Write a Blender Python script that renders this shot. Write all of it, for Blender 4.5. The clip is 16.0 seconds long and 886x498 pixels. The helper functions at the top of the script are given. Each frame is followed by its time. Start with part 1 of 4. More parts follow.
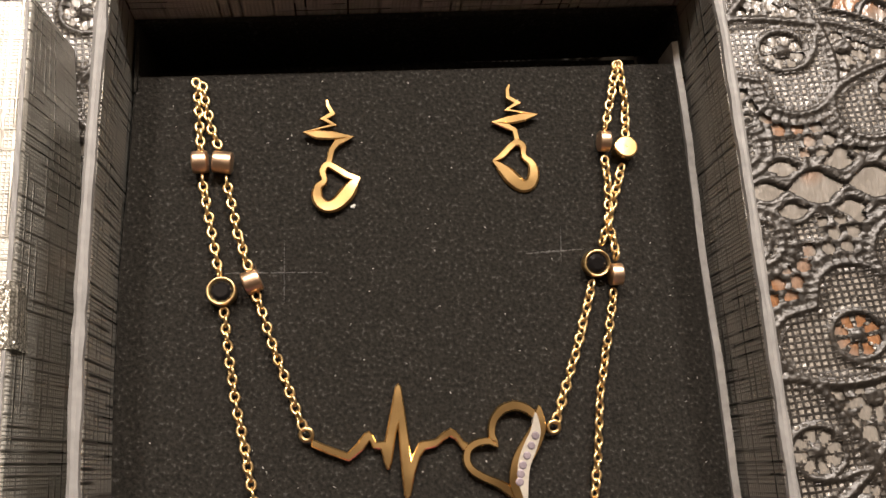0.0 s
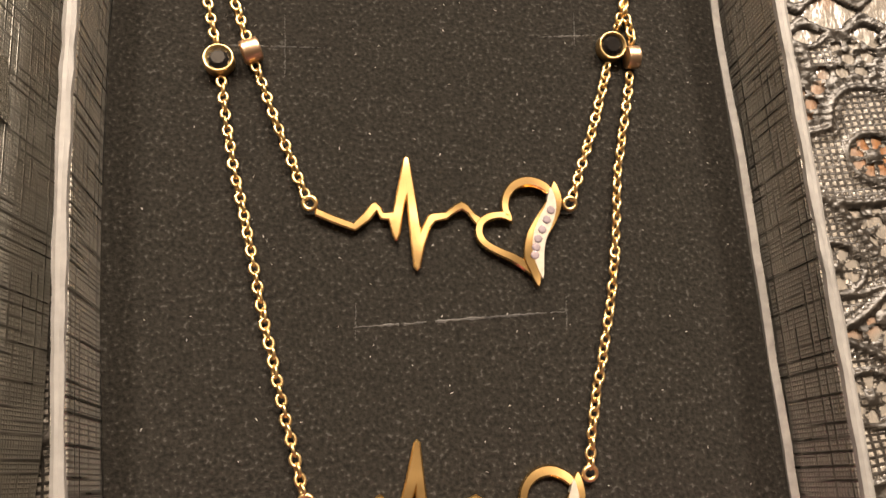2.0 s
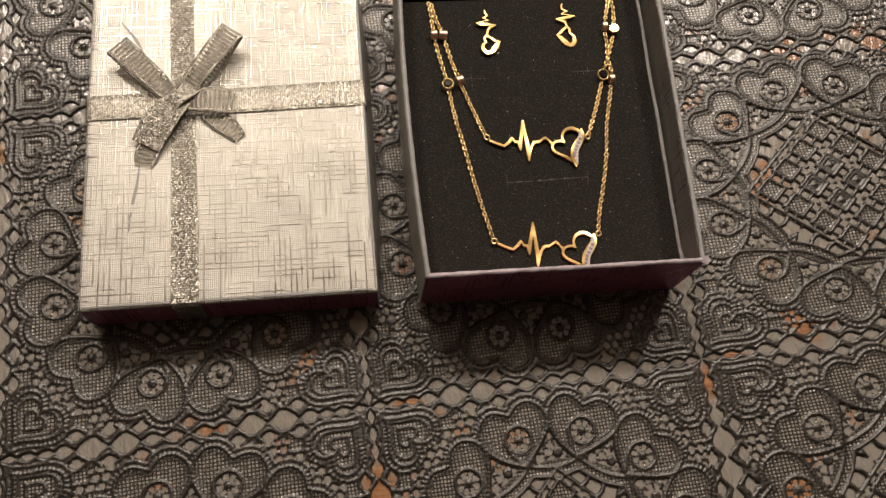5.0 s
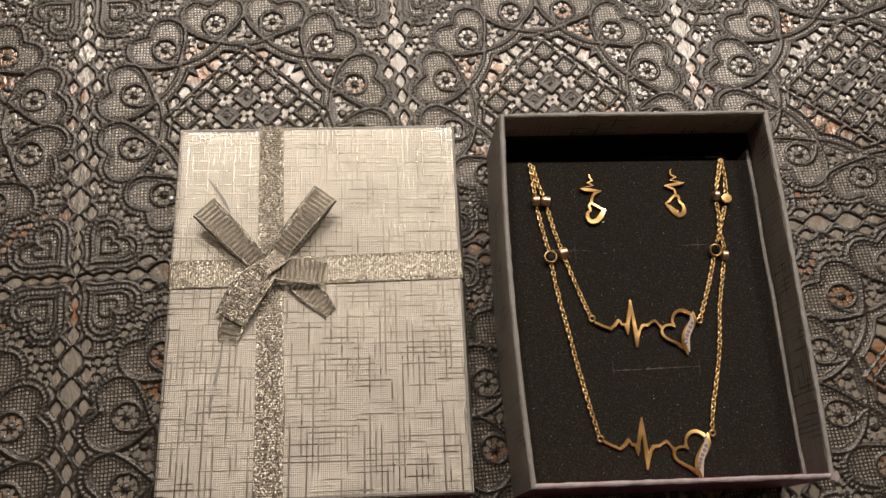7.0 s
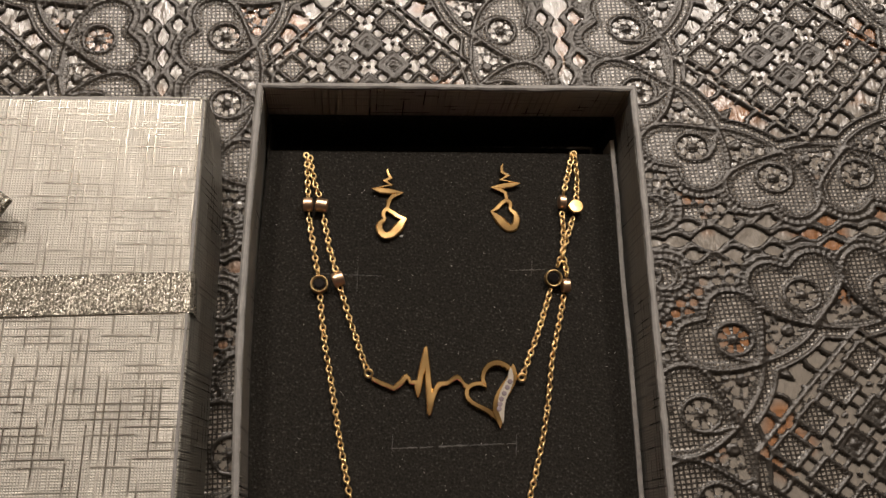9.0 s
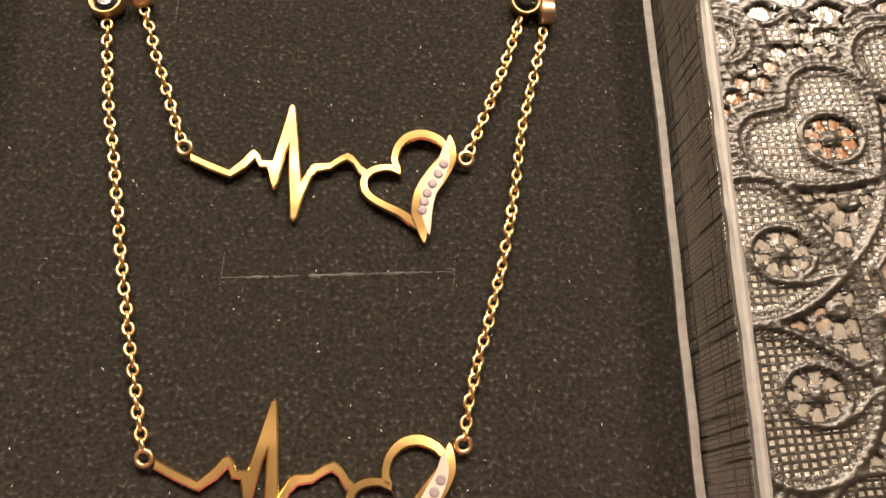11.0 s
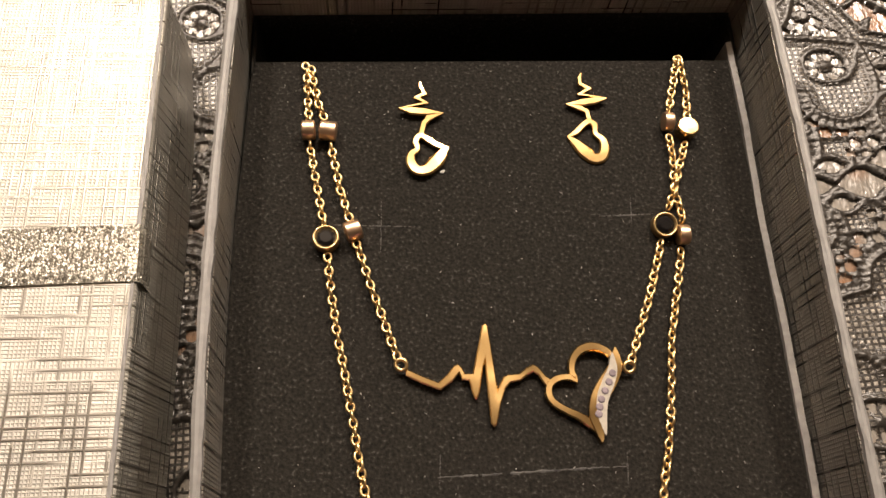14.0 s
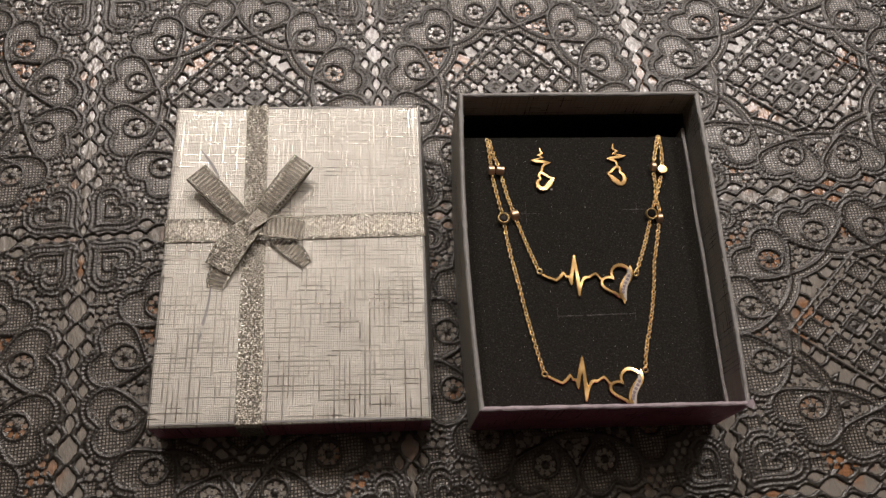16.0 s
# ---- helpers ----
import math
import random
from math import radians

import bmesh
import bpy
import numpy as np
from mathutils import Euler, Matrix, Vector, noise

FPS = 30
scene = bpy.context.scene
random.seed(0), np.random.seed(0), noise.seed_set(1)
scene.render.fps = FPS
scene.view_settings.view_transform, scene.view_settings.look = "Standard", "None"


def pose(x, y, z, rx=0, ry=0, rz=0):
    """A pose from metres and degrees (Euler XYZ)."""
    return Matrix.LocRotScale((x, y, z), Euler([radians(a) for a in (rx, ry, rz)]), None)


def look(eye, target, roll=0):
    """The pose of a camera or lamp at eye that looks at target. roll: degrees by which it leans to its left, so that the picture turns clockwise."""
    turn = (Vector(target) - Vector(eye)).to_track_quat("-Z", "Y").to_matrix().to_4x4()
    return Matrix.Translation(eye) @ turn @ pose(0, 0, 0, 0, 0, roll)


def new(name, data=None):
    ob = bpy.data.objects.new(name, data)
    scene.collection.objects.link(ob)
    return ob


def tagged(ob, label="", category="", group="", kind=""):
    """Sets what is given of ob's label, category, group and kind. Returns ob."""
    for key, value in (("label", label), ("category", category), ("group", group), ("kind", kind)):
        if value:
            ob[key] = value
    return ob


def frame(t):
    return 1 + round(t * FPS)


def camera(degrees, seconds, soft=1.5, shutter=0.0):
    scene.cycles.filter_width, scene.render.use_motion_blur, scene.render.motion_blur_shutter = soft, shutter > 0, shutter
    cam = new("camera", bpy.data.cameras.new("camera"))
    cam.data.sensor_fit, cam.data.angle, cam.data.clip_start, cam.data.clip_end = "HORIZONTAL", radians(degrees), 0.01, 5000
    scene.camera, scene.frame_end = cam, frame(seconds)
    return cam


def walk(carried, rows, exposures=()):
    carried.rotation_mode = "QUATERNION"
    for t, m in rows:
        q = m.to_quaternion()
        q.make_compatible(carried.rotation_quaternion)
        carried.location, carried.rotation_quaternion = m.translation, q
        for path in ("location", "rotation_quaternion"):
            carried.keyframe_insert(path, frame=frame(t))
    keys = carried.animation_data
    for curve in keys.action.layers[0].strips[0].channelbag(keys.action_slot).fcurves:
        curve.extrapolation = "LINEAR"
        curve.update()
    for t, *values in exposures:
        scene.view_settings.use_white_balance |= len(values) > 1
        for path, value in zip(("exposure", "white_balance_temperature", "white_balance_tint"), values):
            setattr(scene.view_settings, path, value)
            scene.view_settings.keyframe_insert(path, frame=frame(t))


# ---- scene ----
cam = camera(57.0, 16.0, 1.5)
CM = 0.01
# seconds, eye, target (centimetres from the tray's front corner), roll
PATH = [
    (0, (2.595, 3.657, 10.756), (2.823, 4.174, 8.838), 20.7),
    (0.5, (2.729, 3.11, 10.185), (2.986, 3.608, 8.265), 23.8),
    (1, (2.379, 2.688, 9.653), (2.647, 3.201, 7.739), 24.1),
    (1.5, (2.313, 2.128, 9.26), (2.59, 2.652, 7.35), 24.5),
    (2, (2.221, 1.299, 9.564), (2.5, 1.834, 7.657), 24.3),
    (2.5, (2.275, 0.585, 9.518), (2.535, 1.127, 7.61), 22.6),
    (3, (2.137, -0.418, 9.539), (2.404, 0.175, 7.647), 20.9),
    (3.2, (2.072, -0.769, 9.779), (2.341, -0.184, 7.885), 21.4),
    (5.3, (-2.741, -5.803, 22.011), (-2.528, -5.133, 20.139), 13.4),
    (5.5, (-3.496, -5.782, 22.268), (-3.292, -5.079, 20.407), 12.3),
    (6, (-5.384, -4.646, 22.707), (-5.191, -3.942, 20.845), 12.2),
    (6.5, (-5.148, -2.837, 21.846), (-4.952, -2.13, 19.986), 13.2),
    (7, (-3.58, -1.37, 20.711), (-3.389, -0.657, 18.852), 13.5),
    (7.5, (-2.404, -0.135, 19.399), (-2.212, 0.568, 17.537), 14.4),
    (8, (-1.457, 1.291, 17.744), (-1.261, 1.98, 15.877), 15.0),
    (8.5, (-0.037, 1.775, 16.68), (0.164, 2.447, 14.807), 15.9),
    (9, (1.811, 1.342, 15.967), (2.022, 2.006, 14.092), 17.2),
    (9.5, (3.57, 1.035, 13.098), (3.787, 1.734, 11.237), 17.0),
    (9.7, (4.206, 1.075, 12.183), (4.418, 1.724, 10.303), 17.9),
    (11.8, (3.504, 0.207, 8.411), (3.646, 0.885, 6.535), 10.5),
    (12, (3.372, 0.319, 8.423), (3.509, 1.022, 6.556), 9.6),
    (12.5, (2.74, -0.097, 8.363), (2.873, 0.614, 6.498), 9.0),
    (13, (2.064, -0.068, 8.939), (2.184, 0.65, 7.076), 7.7),
    (13.5, (1.622, 1.038, 9.993), (1.793, 1.777, 8.142), 11.5),
    (14, (1.77, 1.595, 10.982), (1.933, 2.37, 9.145), 10.3),
    (14.5, (0.272, 0.506, 12.164), (0.417, 1.282, 10.327), 9.1),
    (15, (-0.938, -1.761, 15.792), (-0.813, -0.955, 13.969), 6.98),
    (15.5, (-1.894, -3.157, 19.52), (-1.728, -2.371, 17.688), 10.5),
    (16, (-2.693, -4.365, 22.409), (-2.514, -3.565, 20.584), 11.3),
]
EXPOSURES = [
    (0.0, 0.94, 5950, 11), (1.5, 1.38, 6650, 11), (3.2, 1.34, 6600, 11), (3.7, 0.95, 6450, 11), (4.3, 0.42, 6250, 10), (5.3, 0.16, 6100, 10), (6.0, 0.08, 6200, 10),
    (8.0, -0.1, 6100, 10), (9.0, -0.05, 6000, 10), (9.7, 0.42, 5750, 10), (11.8, 1.52, 7450, 13), (13.0, 1.58, 7350, 13), (13.5, 1.12, 6950, 12),
    (14.0, 0.78, 6400, 12), (14.5, 0.48, 6150, 12), (15.0, -0.01, 5950, 11), (15.5, -0.12, 5800, 11), (16.0, -0.18, 5700, 11),
]
walk(cam, [(t, look(Vector(eye) * CM, Vector(target) * CM, roll)) for t, eye, target, roll in PATH], EXPOSURES)

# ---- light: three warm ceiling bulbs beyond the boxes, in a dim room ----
# faint even fill, added in place of light bounced round the room
world = bpy.data.worlds.new("ambient_fill")
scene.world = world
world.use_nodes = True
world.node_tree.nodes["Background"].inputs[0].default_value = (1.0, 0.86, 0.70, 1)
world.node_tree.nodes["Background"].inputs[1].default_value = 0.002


def bulb(x, y, z, watts, radius=0.075):
    lamp = bpy.data.lights.new("ceiling_bulb", "POINT")
    lamp.energy, lamp.color, lamp.shadow_soft_size = watts, (1.0, 0.87, 0.735), radius
    ob = new("ceiling_bulb", lamp)
    ob.location = (x, y, z)
    return ob


bulb(-0.46, 1.14, 1.38, 42)
bulb(0.20, 1.22, 1.39, 35)
bulb(0.82, 1.13, 1.38, 46)


# ---- materials ----
def nodes_of(name):
    m = bpy.data.materials.new(name)
    m.use_nodes = True
    nt = m.node_tree
    return m, nt, nt.nodes["Principled BSDF"]


def add(nt, kind, **sets):
    n = nt.nodes.new(kind)
    for key, value in sets.items():
        if key in n.inputs:
            n.inputs[key].default_value = value
    return n


def link(nt, a, b):
    nt.links.new(a, b)


def coords(nt, scale=(1, 1, 1), turn=0.0):
    g = add(nt, "ShaderNodeNewGeometry")
    mp = add(nt, "ShaderNodeMapping")
    mp.inputs["Scale"].default_value = scale
    mp.inputs["Rotation"].default_value = (0, 0, turn)
    link(nt, g.outputs["Position"], mp.inputs["Vector"])
    return mp.outputs["Vector"]


def noise_of(nt, scale_vec, scale=1.0, detail=2.0, turn=0.0):
    n = add(nt, "ShaderNodeTexNoise", Scale=scale, Detail=detail)
    link(nt, coords(nt, scale_vec, turn), n.inputs["Vector"])
    return n.outputs["Fac"]


def ramp(nt, fac, stops):
    r = add(nt, "ShaderNodeValToRGB")
    els = r.color_ramp.elements
    while len(els) < len(stops):
        els.new(0.5)
    for e, (p, c) in zip(els, stops):
        e.position, e.color = p, (*c, 1) if len(c) == 3 else c
    link(nt, fac, r.inputs["Fac"])
    return r.outputs["Color"]


def maths(nt, op, a, b=None):
    n = add(nt, "ShaderNodeMath")
    n.operation = op
    for i, v in enumerate((a, b)):
        if v is None:
            continue
        if isinstance(v, (int, float)):
            n.inputs[i].default_value = v
        else:
            link(nt, v, n.inputs[i])
    return n.outputs[0]


def mix(nt, fac, a, b):
    n = add(nt, "ShaderNodeMix")
    n.data_type = "RGBA"
    for sock, v in ((n.inputs[0], fac), (n.inputs[6], a), (n.inputs[7], b)):
        if isinstance(v, (int, float)):
            sock.default_value = v
        elif isinstance(v, tuple):
            sock.default_value = (*v, 1)
        else:
            link(nt, v, sock)
    return n.outputs[2]


def bump(nt, bsdf, height, strength, distance, after=None):
    b = add(nt, "ShaderNodeBump", Strength=strength, Distance=distance)
    link(nt, height, b.inputs["Height"])
    if after is not None:
        link(nt, after, b.inputs["Normal"])
    link(nt, b.outputs["Normal"], bsdf.inputs["Normal"])
    return b.outputs["Normal"]


def foil(name, plane, light=(0.86, 0.82, 0.73), dark=(0.57, 0.535, 0.47), rough=0.47, metal=0.34):
    """Silver wrapping paper with a crossed linen emboss in the plane given by two axes."""
    m, nt, bsdf = nodes_of(name)
    along = {"x": 0, "y": 1, "z": 2}
    g = add(nt, "ShaderNodeNewGeometry")
    sep = add(nt, "ShaderNodeSeparateXYZ")
    link(nt, g.outputs["Position"], sep.inputs[0])
    sets = []
    for n, ax in enumerate(plane):
        across, run = sep.outputs[along[plane[1 - n]]], sep.outputs[along[ax]]
        for freq, reach, lo in ((2100.0, 45.0, 0.30), (760.0, 75.0, 0.41)):
            t = maths(nt, "MULTIPLY", across, freq)
            idx = maths(nt, "FLOOR", t)
            off = maths(nt, "ABSOLUTE", maths(nt, "SUBTRACT", maths(nt, "SUBTRACT", t, idx), 0.5))
            prof = ramp(nt, off, [(0.06, (1, 1, 1)), (0.17 if freq < 1000 else 0.30, (0, 0, 0))])
            at = add(nt, "ShaderNodeCombineXYZ")
            link(nt, maths(nt, "MULTIPLY", run, reach), at.inputs[0])
            link(nt, maths(nt, "MULTIPLY", idx, 7.31), at.inputs[1])
            nz = add(nt, "ShaderNodeTexNoise", Scale=1.0, Detail=2.0)
            link(nt, at.outputs[0], nz.inputs["Vector"])
            there = ramp(nt, nz.outputs["Fac"], [(lo, (0, 0, 0)), (lo + 0.14, (1, 1, 1))])
            sets.append(maths(nt, "MULTIPLY", prof, there))
    lines = maths(nt, "MAXIMUM", maths(nt, "MAXIMUM", sets[1], sets[3]), maths(nt, "MULTIPLY", maths(nt, "MAXIMUM", sets[0], sets[2]), 0.5))
    blotch = noise_of(nt, (1, 1, 1), 60.0, 3.0)
    worn = ramp(nt, blotch, [(0.3, (0.86, 0.86, 0.86)), (0.7, (1, 1, 1))])
    base = mix(nt, lines, light, dark)
    mul = add(nt, "ShaderNodeMix")
    mul.data_type, mul.blend_type = "RGBA", "MULTIPLY"
    mul.inputs[0].default_value = 1.0
    link(nt, base, mul.inputs[6])
    link(nt, worn, mul.inputs[7])
    link(nt, mul.outputs[2], bsdf.inputs["Base Color"])
    link(nt, maths(nt, "ADD", maths(nt, "MULTIPLY", lines, 0.95 - metal), metal), bsdf.inputs["Metallic"])
    link(nt, maths(nt, "SUBTRACT", maths(nt, "ADD", maths(nt, "MULTIPLY", blotch, 0.18), rough - 0.02), maths(nt, "MULTIPLY", lines, 0.26)), bsdf.inputs["Roughness"])
    bump(nt, bsdf, lines, 1.0, 0.00016)
    return m


def plain(name, color, rough=0.5, metal=0.0, wear=0.12, grain=400.0, relief=0.00005):
    m, nt, bsdf = nodes_of(name)
    n = noise_of(nt, (1, 1, 1), grain, 3.0)
    big = noise_of(nt, (1, 1, 1), grain / 9, 2.0)
    both = maths(nt, "MULTIPLY", maths(nt, "ADD", n, big), 0.5)
    low = tuple(c * (1 - wear * 2) for c in color)
    high = tuple(min(1, c * (1 + wear)) for c in color)
    link(nt, ramp(nt, both, [(0.3, low), (0.7, high)]), bsdf.inputs["Base Color"])
    bsdf.inputs["Metallic"].default_value = metal
    link(nt, maths(nt, "ADD", maths(nt, "MULTIPLY", n, 0.12), rough - 0.06), bsdf.inputs["Roughness"])
    if relief:
        bump(nt, bsdf, n, 0.4, relief)
    return m


def glitter(name, scatter=1.0, sheer=False):
    """Silver lurex ribbon: flat glints turned every way, beaded selvedges; the sheer one is cross-striped and lets light through."""
    m, nt, bsdf = nodes_of(name)
    v = add(nt, "ShaderNodeTexVoronoi", Scale=1.0)
    link(nt, coords(nt, (4600, 3500, 4000), 0.5), v.inputs["Vector"])
    along, across = add(nt, "ShaderNodeAttribute"), add(nt, "ShaderNodeAttribute")
    along.attribute_name, across.attribute_name = "along", "across"
    selvedge = ramp(nt, maths(nt, "ABSOLUTE", across.outputs["Fac"]), [(0.68, (0, 0, 0)), (0.80, (1, 1, 1))])
    wander = noise_of(nt, (1, 1, 1), 300.0, 1.0)
    pitch = 0.00115 if sheer else 0.0006
    wave = maths(nt, "SINE", maths(nt, "ADD", maths(nt, "MULTIPLY", along.outputs["Fac"], 2 * math.pi / pitch), maths(nt, "MULTIPLY", wander, 4.0 if sheer else 2.0)))
    stripe = ramp(nt, maths(nt, "ADD", maths(nt, "MULTIPLY", wave, 0.5), 0.5), [(0.30, (0, 0, 0)), (0.72, (1, 1, 1))])
    glint = ramp(nt, v.outputs["Distance"], [(0.1, (0.78, 0.735, 0.63)), (0.75, (0.23, 0.21, 0.165))])
    if sheer:
        cloth = mix(nt, stripe, (0.62, 0.565, 0.47), (0.19, 0.165, 0.125))
        link(nt, mix(nt, selvedge, cloth, glint), bsdf.inputs["Base Color"])
        shade = maths(nt, "ADD", maths(nt, "MULTIPLY", stripe, 0.52), 0.24)
        link(nt, maths(nt, "MAXIMUM", shade, maths(nt, "MULTIPLY", selvedge, 0.92)), bsdf.inputs["Alpha"])
        link(nt, maths(nt, "ADD", maths(nt, "MULTIPLY", selvedge, 0.25), 0.35), bsdf.inputs["Metallic"])
        turn = maths(nt, "ADD", maths(nt, "MULTIPLY", selvedge, 0.6), 0.5)
    else:
        weave = mix(nt, maths(nt, "MULTIPLY", stripe, 0.6), glint, (0.13, 0.115, 0.09))
        link(nt, mix(nt, selvedge, weave, glint), bsdf.inputs["Base Color"])
        bsdf.inputs["Metallic"].default_value = 0.55
        turn = maths(nt, "ADD", maths(nt, "MULTIPLY", selvedge, 1.0 - scatter), scatter)
    bsdf.inputs["Roughness"].default_value = 0.27
    mixn = add(nt, "ShaderNodeVectorMath")
    mixn.operation = "SUBTRACT"
    link(nt, v.outputs["Color"], mixn.inputs[0])
    mixn.inputs[1].default_value = (0.5, 0.5, 0.5)
    sc = add(nt, "ShaderNodeVectorMath")
    sc.operation = "SCALE"
    link(nt, turn, sc.inputs["Scale"])
    link(nt, mixn.outputs[0], sc.inputs[0])
    g = add(nt, "ShaderNodeNewGeometry")
    s = add(nt, "ShaderNodeVectorMath")
    s.operation = "ADD"
    link(nt, g.outputs["Normal"], s.inputs[0])
    link(nt, sc.outputs[0], s.inputs[1])
    nn = add(nt, "ShaderNodeVectorMath")
    nn.operation = "NORMALIZE"
    link(nt, s.outputs[0], nn.inputs[0])
    bump(nt, bsdf, maths(nt, "SUBTRACT", 1.0, v.outputs["Distance"]), 0.5, 0.0001, nn.outputs[0])
    return m


def flock(name):
    m, nt, bsdf = nodes_of(name)
    n = noise_of(nt, (1, 1, 1), 2300.0, 3.0)
    big = noise_of(nt, (1, 1, 1), 130.0, 3.0)
    fib = noise_of(nt, (1, 1, 1), 2300.0, 1.0)
    spark = ramp(nt, fib, [(0.64, (0, 0, 0)), (0.74, (1, 1, 1))])
    base = ramp(nt, n, [(0.32, (0.0105, 0.0095, 0.0078)), (0.50, (0.0215, 0.019, 0.0155)), (0.72, (0.037, 0.0335, 0.0275))])
    base = mix(nt, maths(nt, "MULTIPLY", big, 0.35), base, (0.019, 0.017, 0.014))
    link(nt, mix(nt, spark, base, (0.060, 0.0575, 0.052)), bsdf.inputs["Base Color"])
    bsdf.inputs["Roughness"].default_value = 0.95
    bsdf.inputs["Specular IOR Level"].default_value = 0.15
    bump(nt, bsdf, n, 0.9, 0.00022)
    return m


def vinyl(name):
    """Black moulded lace: a square net of threads in the flat parts, smooth cords on the ridges."""
    m, nt, bsdf = nodes_of(name)
    at = add(nt, "ShaderNodeAttribute")
    at.attribute_name = "net"
    tc = add(nt, "ShaderNodeTexCoord")
    sep = add(nt, "ShaderNodeSeparateXYZ")
    wob = add(nt, "ShaderNodeTexNoise", Scale=160.0, Detail=1.0)
    link(nt, tc.outputs["Object"], wob.inputs["Vector"])
    link(nt, tc.outputs["Object"], sep.inputs[0])
    shift = maths(nt, "MULTIPLY", wob.outputs["Fac"], 5.0)
    waves = [maths(nt, "SINE", maths(nt, "ADD", maths(nt, "MULTIPLY", sep.outputs[i], 2 * math.pi / 0.00090), shift)) for i in (0, 1)]
    thread = maths(nt, "MAXIMUM", waves[0], waves[1])
    gap = ramp(nt, maths(nt, "MULTIPLY", maths(nt, "ADD", thread, 1.0), 0.5), [(0.58, (1, 1, 1)), (0.84, (0, 0, 0))])
    gap = maths(nt, "MULTIPLY", gap, at.outputs["Fac"])
    dirt = noise_of(nt, (1, 1, 1), 55.0, 4.0)
    body = ramp(nt, dirt, [(0.3, (0.014, 0.0115, 0.009)), (0.7, (0.030, 0.0245, 0.019))])
    fine = noise_of(nt, (1, 1, 1), 1500.0, 2.0)
    below = ramp(nt, fine, [(0.36, (0.13, 0.115, 0.096)), (0.62, (0.40, 0.36, 0.305))])
    link(nt, mix(nt, gap, body, below), bsdf.inputs["Base Color"])
    link(nt, maths(nt, "ADD", maths(nt, "SUBTRACT", maths(nt, "MULTIPLY", fine, 0.16), maths(nt, "MULTIPLY", gap, 0.08)), 0.28), bsdf.inputs["Roughness"])
    link(nt, maths(nt, "ADD", maths(nt, "MULTIPLY", gap, 0.3), 0.65), bsdf.inputs["Specular IOR Level"])
    bsdf.inputs["IOR"].default_value = 1.56
    bsdf.inputs["Specular Tint"].default_value = (1.0, 0.97, 0.93, 1)
    first = add(nt, "ShaderNodeBump", Strength=0.6, Distance=0.0002)
    link(nt, fine, first.inputs["Height"])
    bump(nt, bsdf, maths(nt, "SUBTRACT", 1.0, gap), 1.0, 0.0003, first.outputs["Normal"])
    return m


def timber(name):
    """Varnished wood, orange in places and filmed over with a crinkled clear skin."""
    m, nt, bsdf = nodes_of(name)
    g = noise_of(nt, (30, 900, 30), 1.0, 4.0, 0.2)
    patch = noise_of(nt, (1, 1, 1), 45.0, 2.0)
    a = ramp(nt, g, [(0.3, (0.22, 0.10, 0.04)), (0.7, (0.38, 0.19, 0.09))])
    link(nt, mix(nt, ramp(nt, patch, [(0.36, (0, 0, 0)), (0.45, (1, 1, 1))]), a, (0.25, 0.224, 0.19)), bsdf.inputs["Base Color"])
    bsdf.inputs["Roughness"].default_value = 0.22
    bsdf.inputs["Specular IOR Level"].default_value = 0.8
    crinkle = noise_of(nt, (700, 260, 500), 1.0, 3.0, 0.6)
    bump(nt, bsdf, crinkle, 0.9, 0.0005)
    return m


SILVER_TOP = foil("silver_linen_paper_top", "xy")
# same silver paper as the top, coloured darker to put shade on the sides
SILVER_X_SHADED = foil("silver_linen_paper_side_shaded", "yz", (0.51, 0.487, 0.43), (0.27, 0.257, 0.226), metal=0.64)
SILVER_Y = foil("silver_linen_paper_end", "xz", metal=0.68)
MAUVE_Y = foil("mauve_silver_paper_end", "xz", (0.48, 0.17, 0.30), (0.36, 0.12, 0.22), 0.45)
MAUVE_EDGE = plain("mauve_paper_edge", (0.46, 0.385, 0.41), 0.5, 0.2, 0.18, 900)
LIP = plain("dull_paper_lip", (0.33, 0.31, 0.285), 0.6, 0.0, 0.2, 900)
PAPER_EDGE = plain("worn_silver_edge", (0.31, 0.297, 0.28), 0.55, 0.15, 0.12, 900)
RIBBON = glitter("glitter_ribbon")
RIBBON_FLAT = glitter("woven_glitter_ribbon", 0.46)
SHEER = glitter("sheer_glitter_ribbon", 1.0, True)
FLOCK = flock("black_flock")
SLIT = plain("rubbed_slit", (0.115, 0.11, 0.102), 0.9, 0.0, 0.4, 3000)
GOLD = plain("polished_gold", (0.98, 0.685, 0.32), 0.36, 1.0, 0.05, 900, 0.000008)
GOLD_PLATE = plain("brushed_gold", (0.93, 0.645, 0.285), 0.19, 1.0, 0.04, 700, 0.00002)
ROSE = plain("rose_gold", (0.96, 0.67, 0.44), 0.36, 1.0, 0.05, 900, 0.000008)
for wavy, slope in ((GOLD_PLATE, 0.0013), (GOLD, 0.00005)):
    tree = wavy.node_tree
    first = next(n for n in tree.nodes if n.type == "BUMP")
    bump(tree, tree.nodes["Principled BSDF"], noise_of(tree, (1, 1, 1), 105.0, 1.0), 1.0, slope, first.outputs["Normal"])
JET = plain("black_stone", (0.010, 0.009, 0.009), 0.08, 0.0, 0.1, 900, 0.0)
ENAMEL = plain("white_enamel_bed", (0.50, 0.45, 0.37), 0.42, 0.15, 0.08, 2500)
CRYSTAL = plain("clear_crystal", (0.36, 0.30, 0.325), 0.22, 0.3, 0.15, 2500, 0.0)
LINT = plain("pale_lint", (0.62, 0.60, 0.56), 0.9, 0.0, 0.1, 900)
LACE = vinyl("black_lace_vinyl")
TABLE = timber("orange_brown_wood")
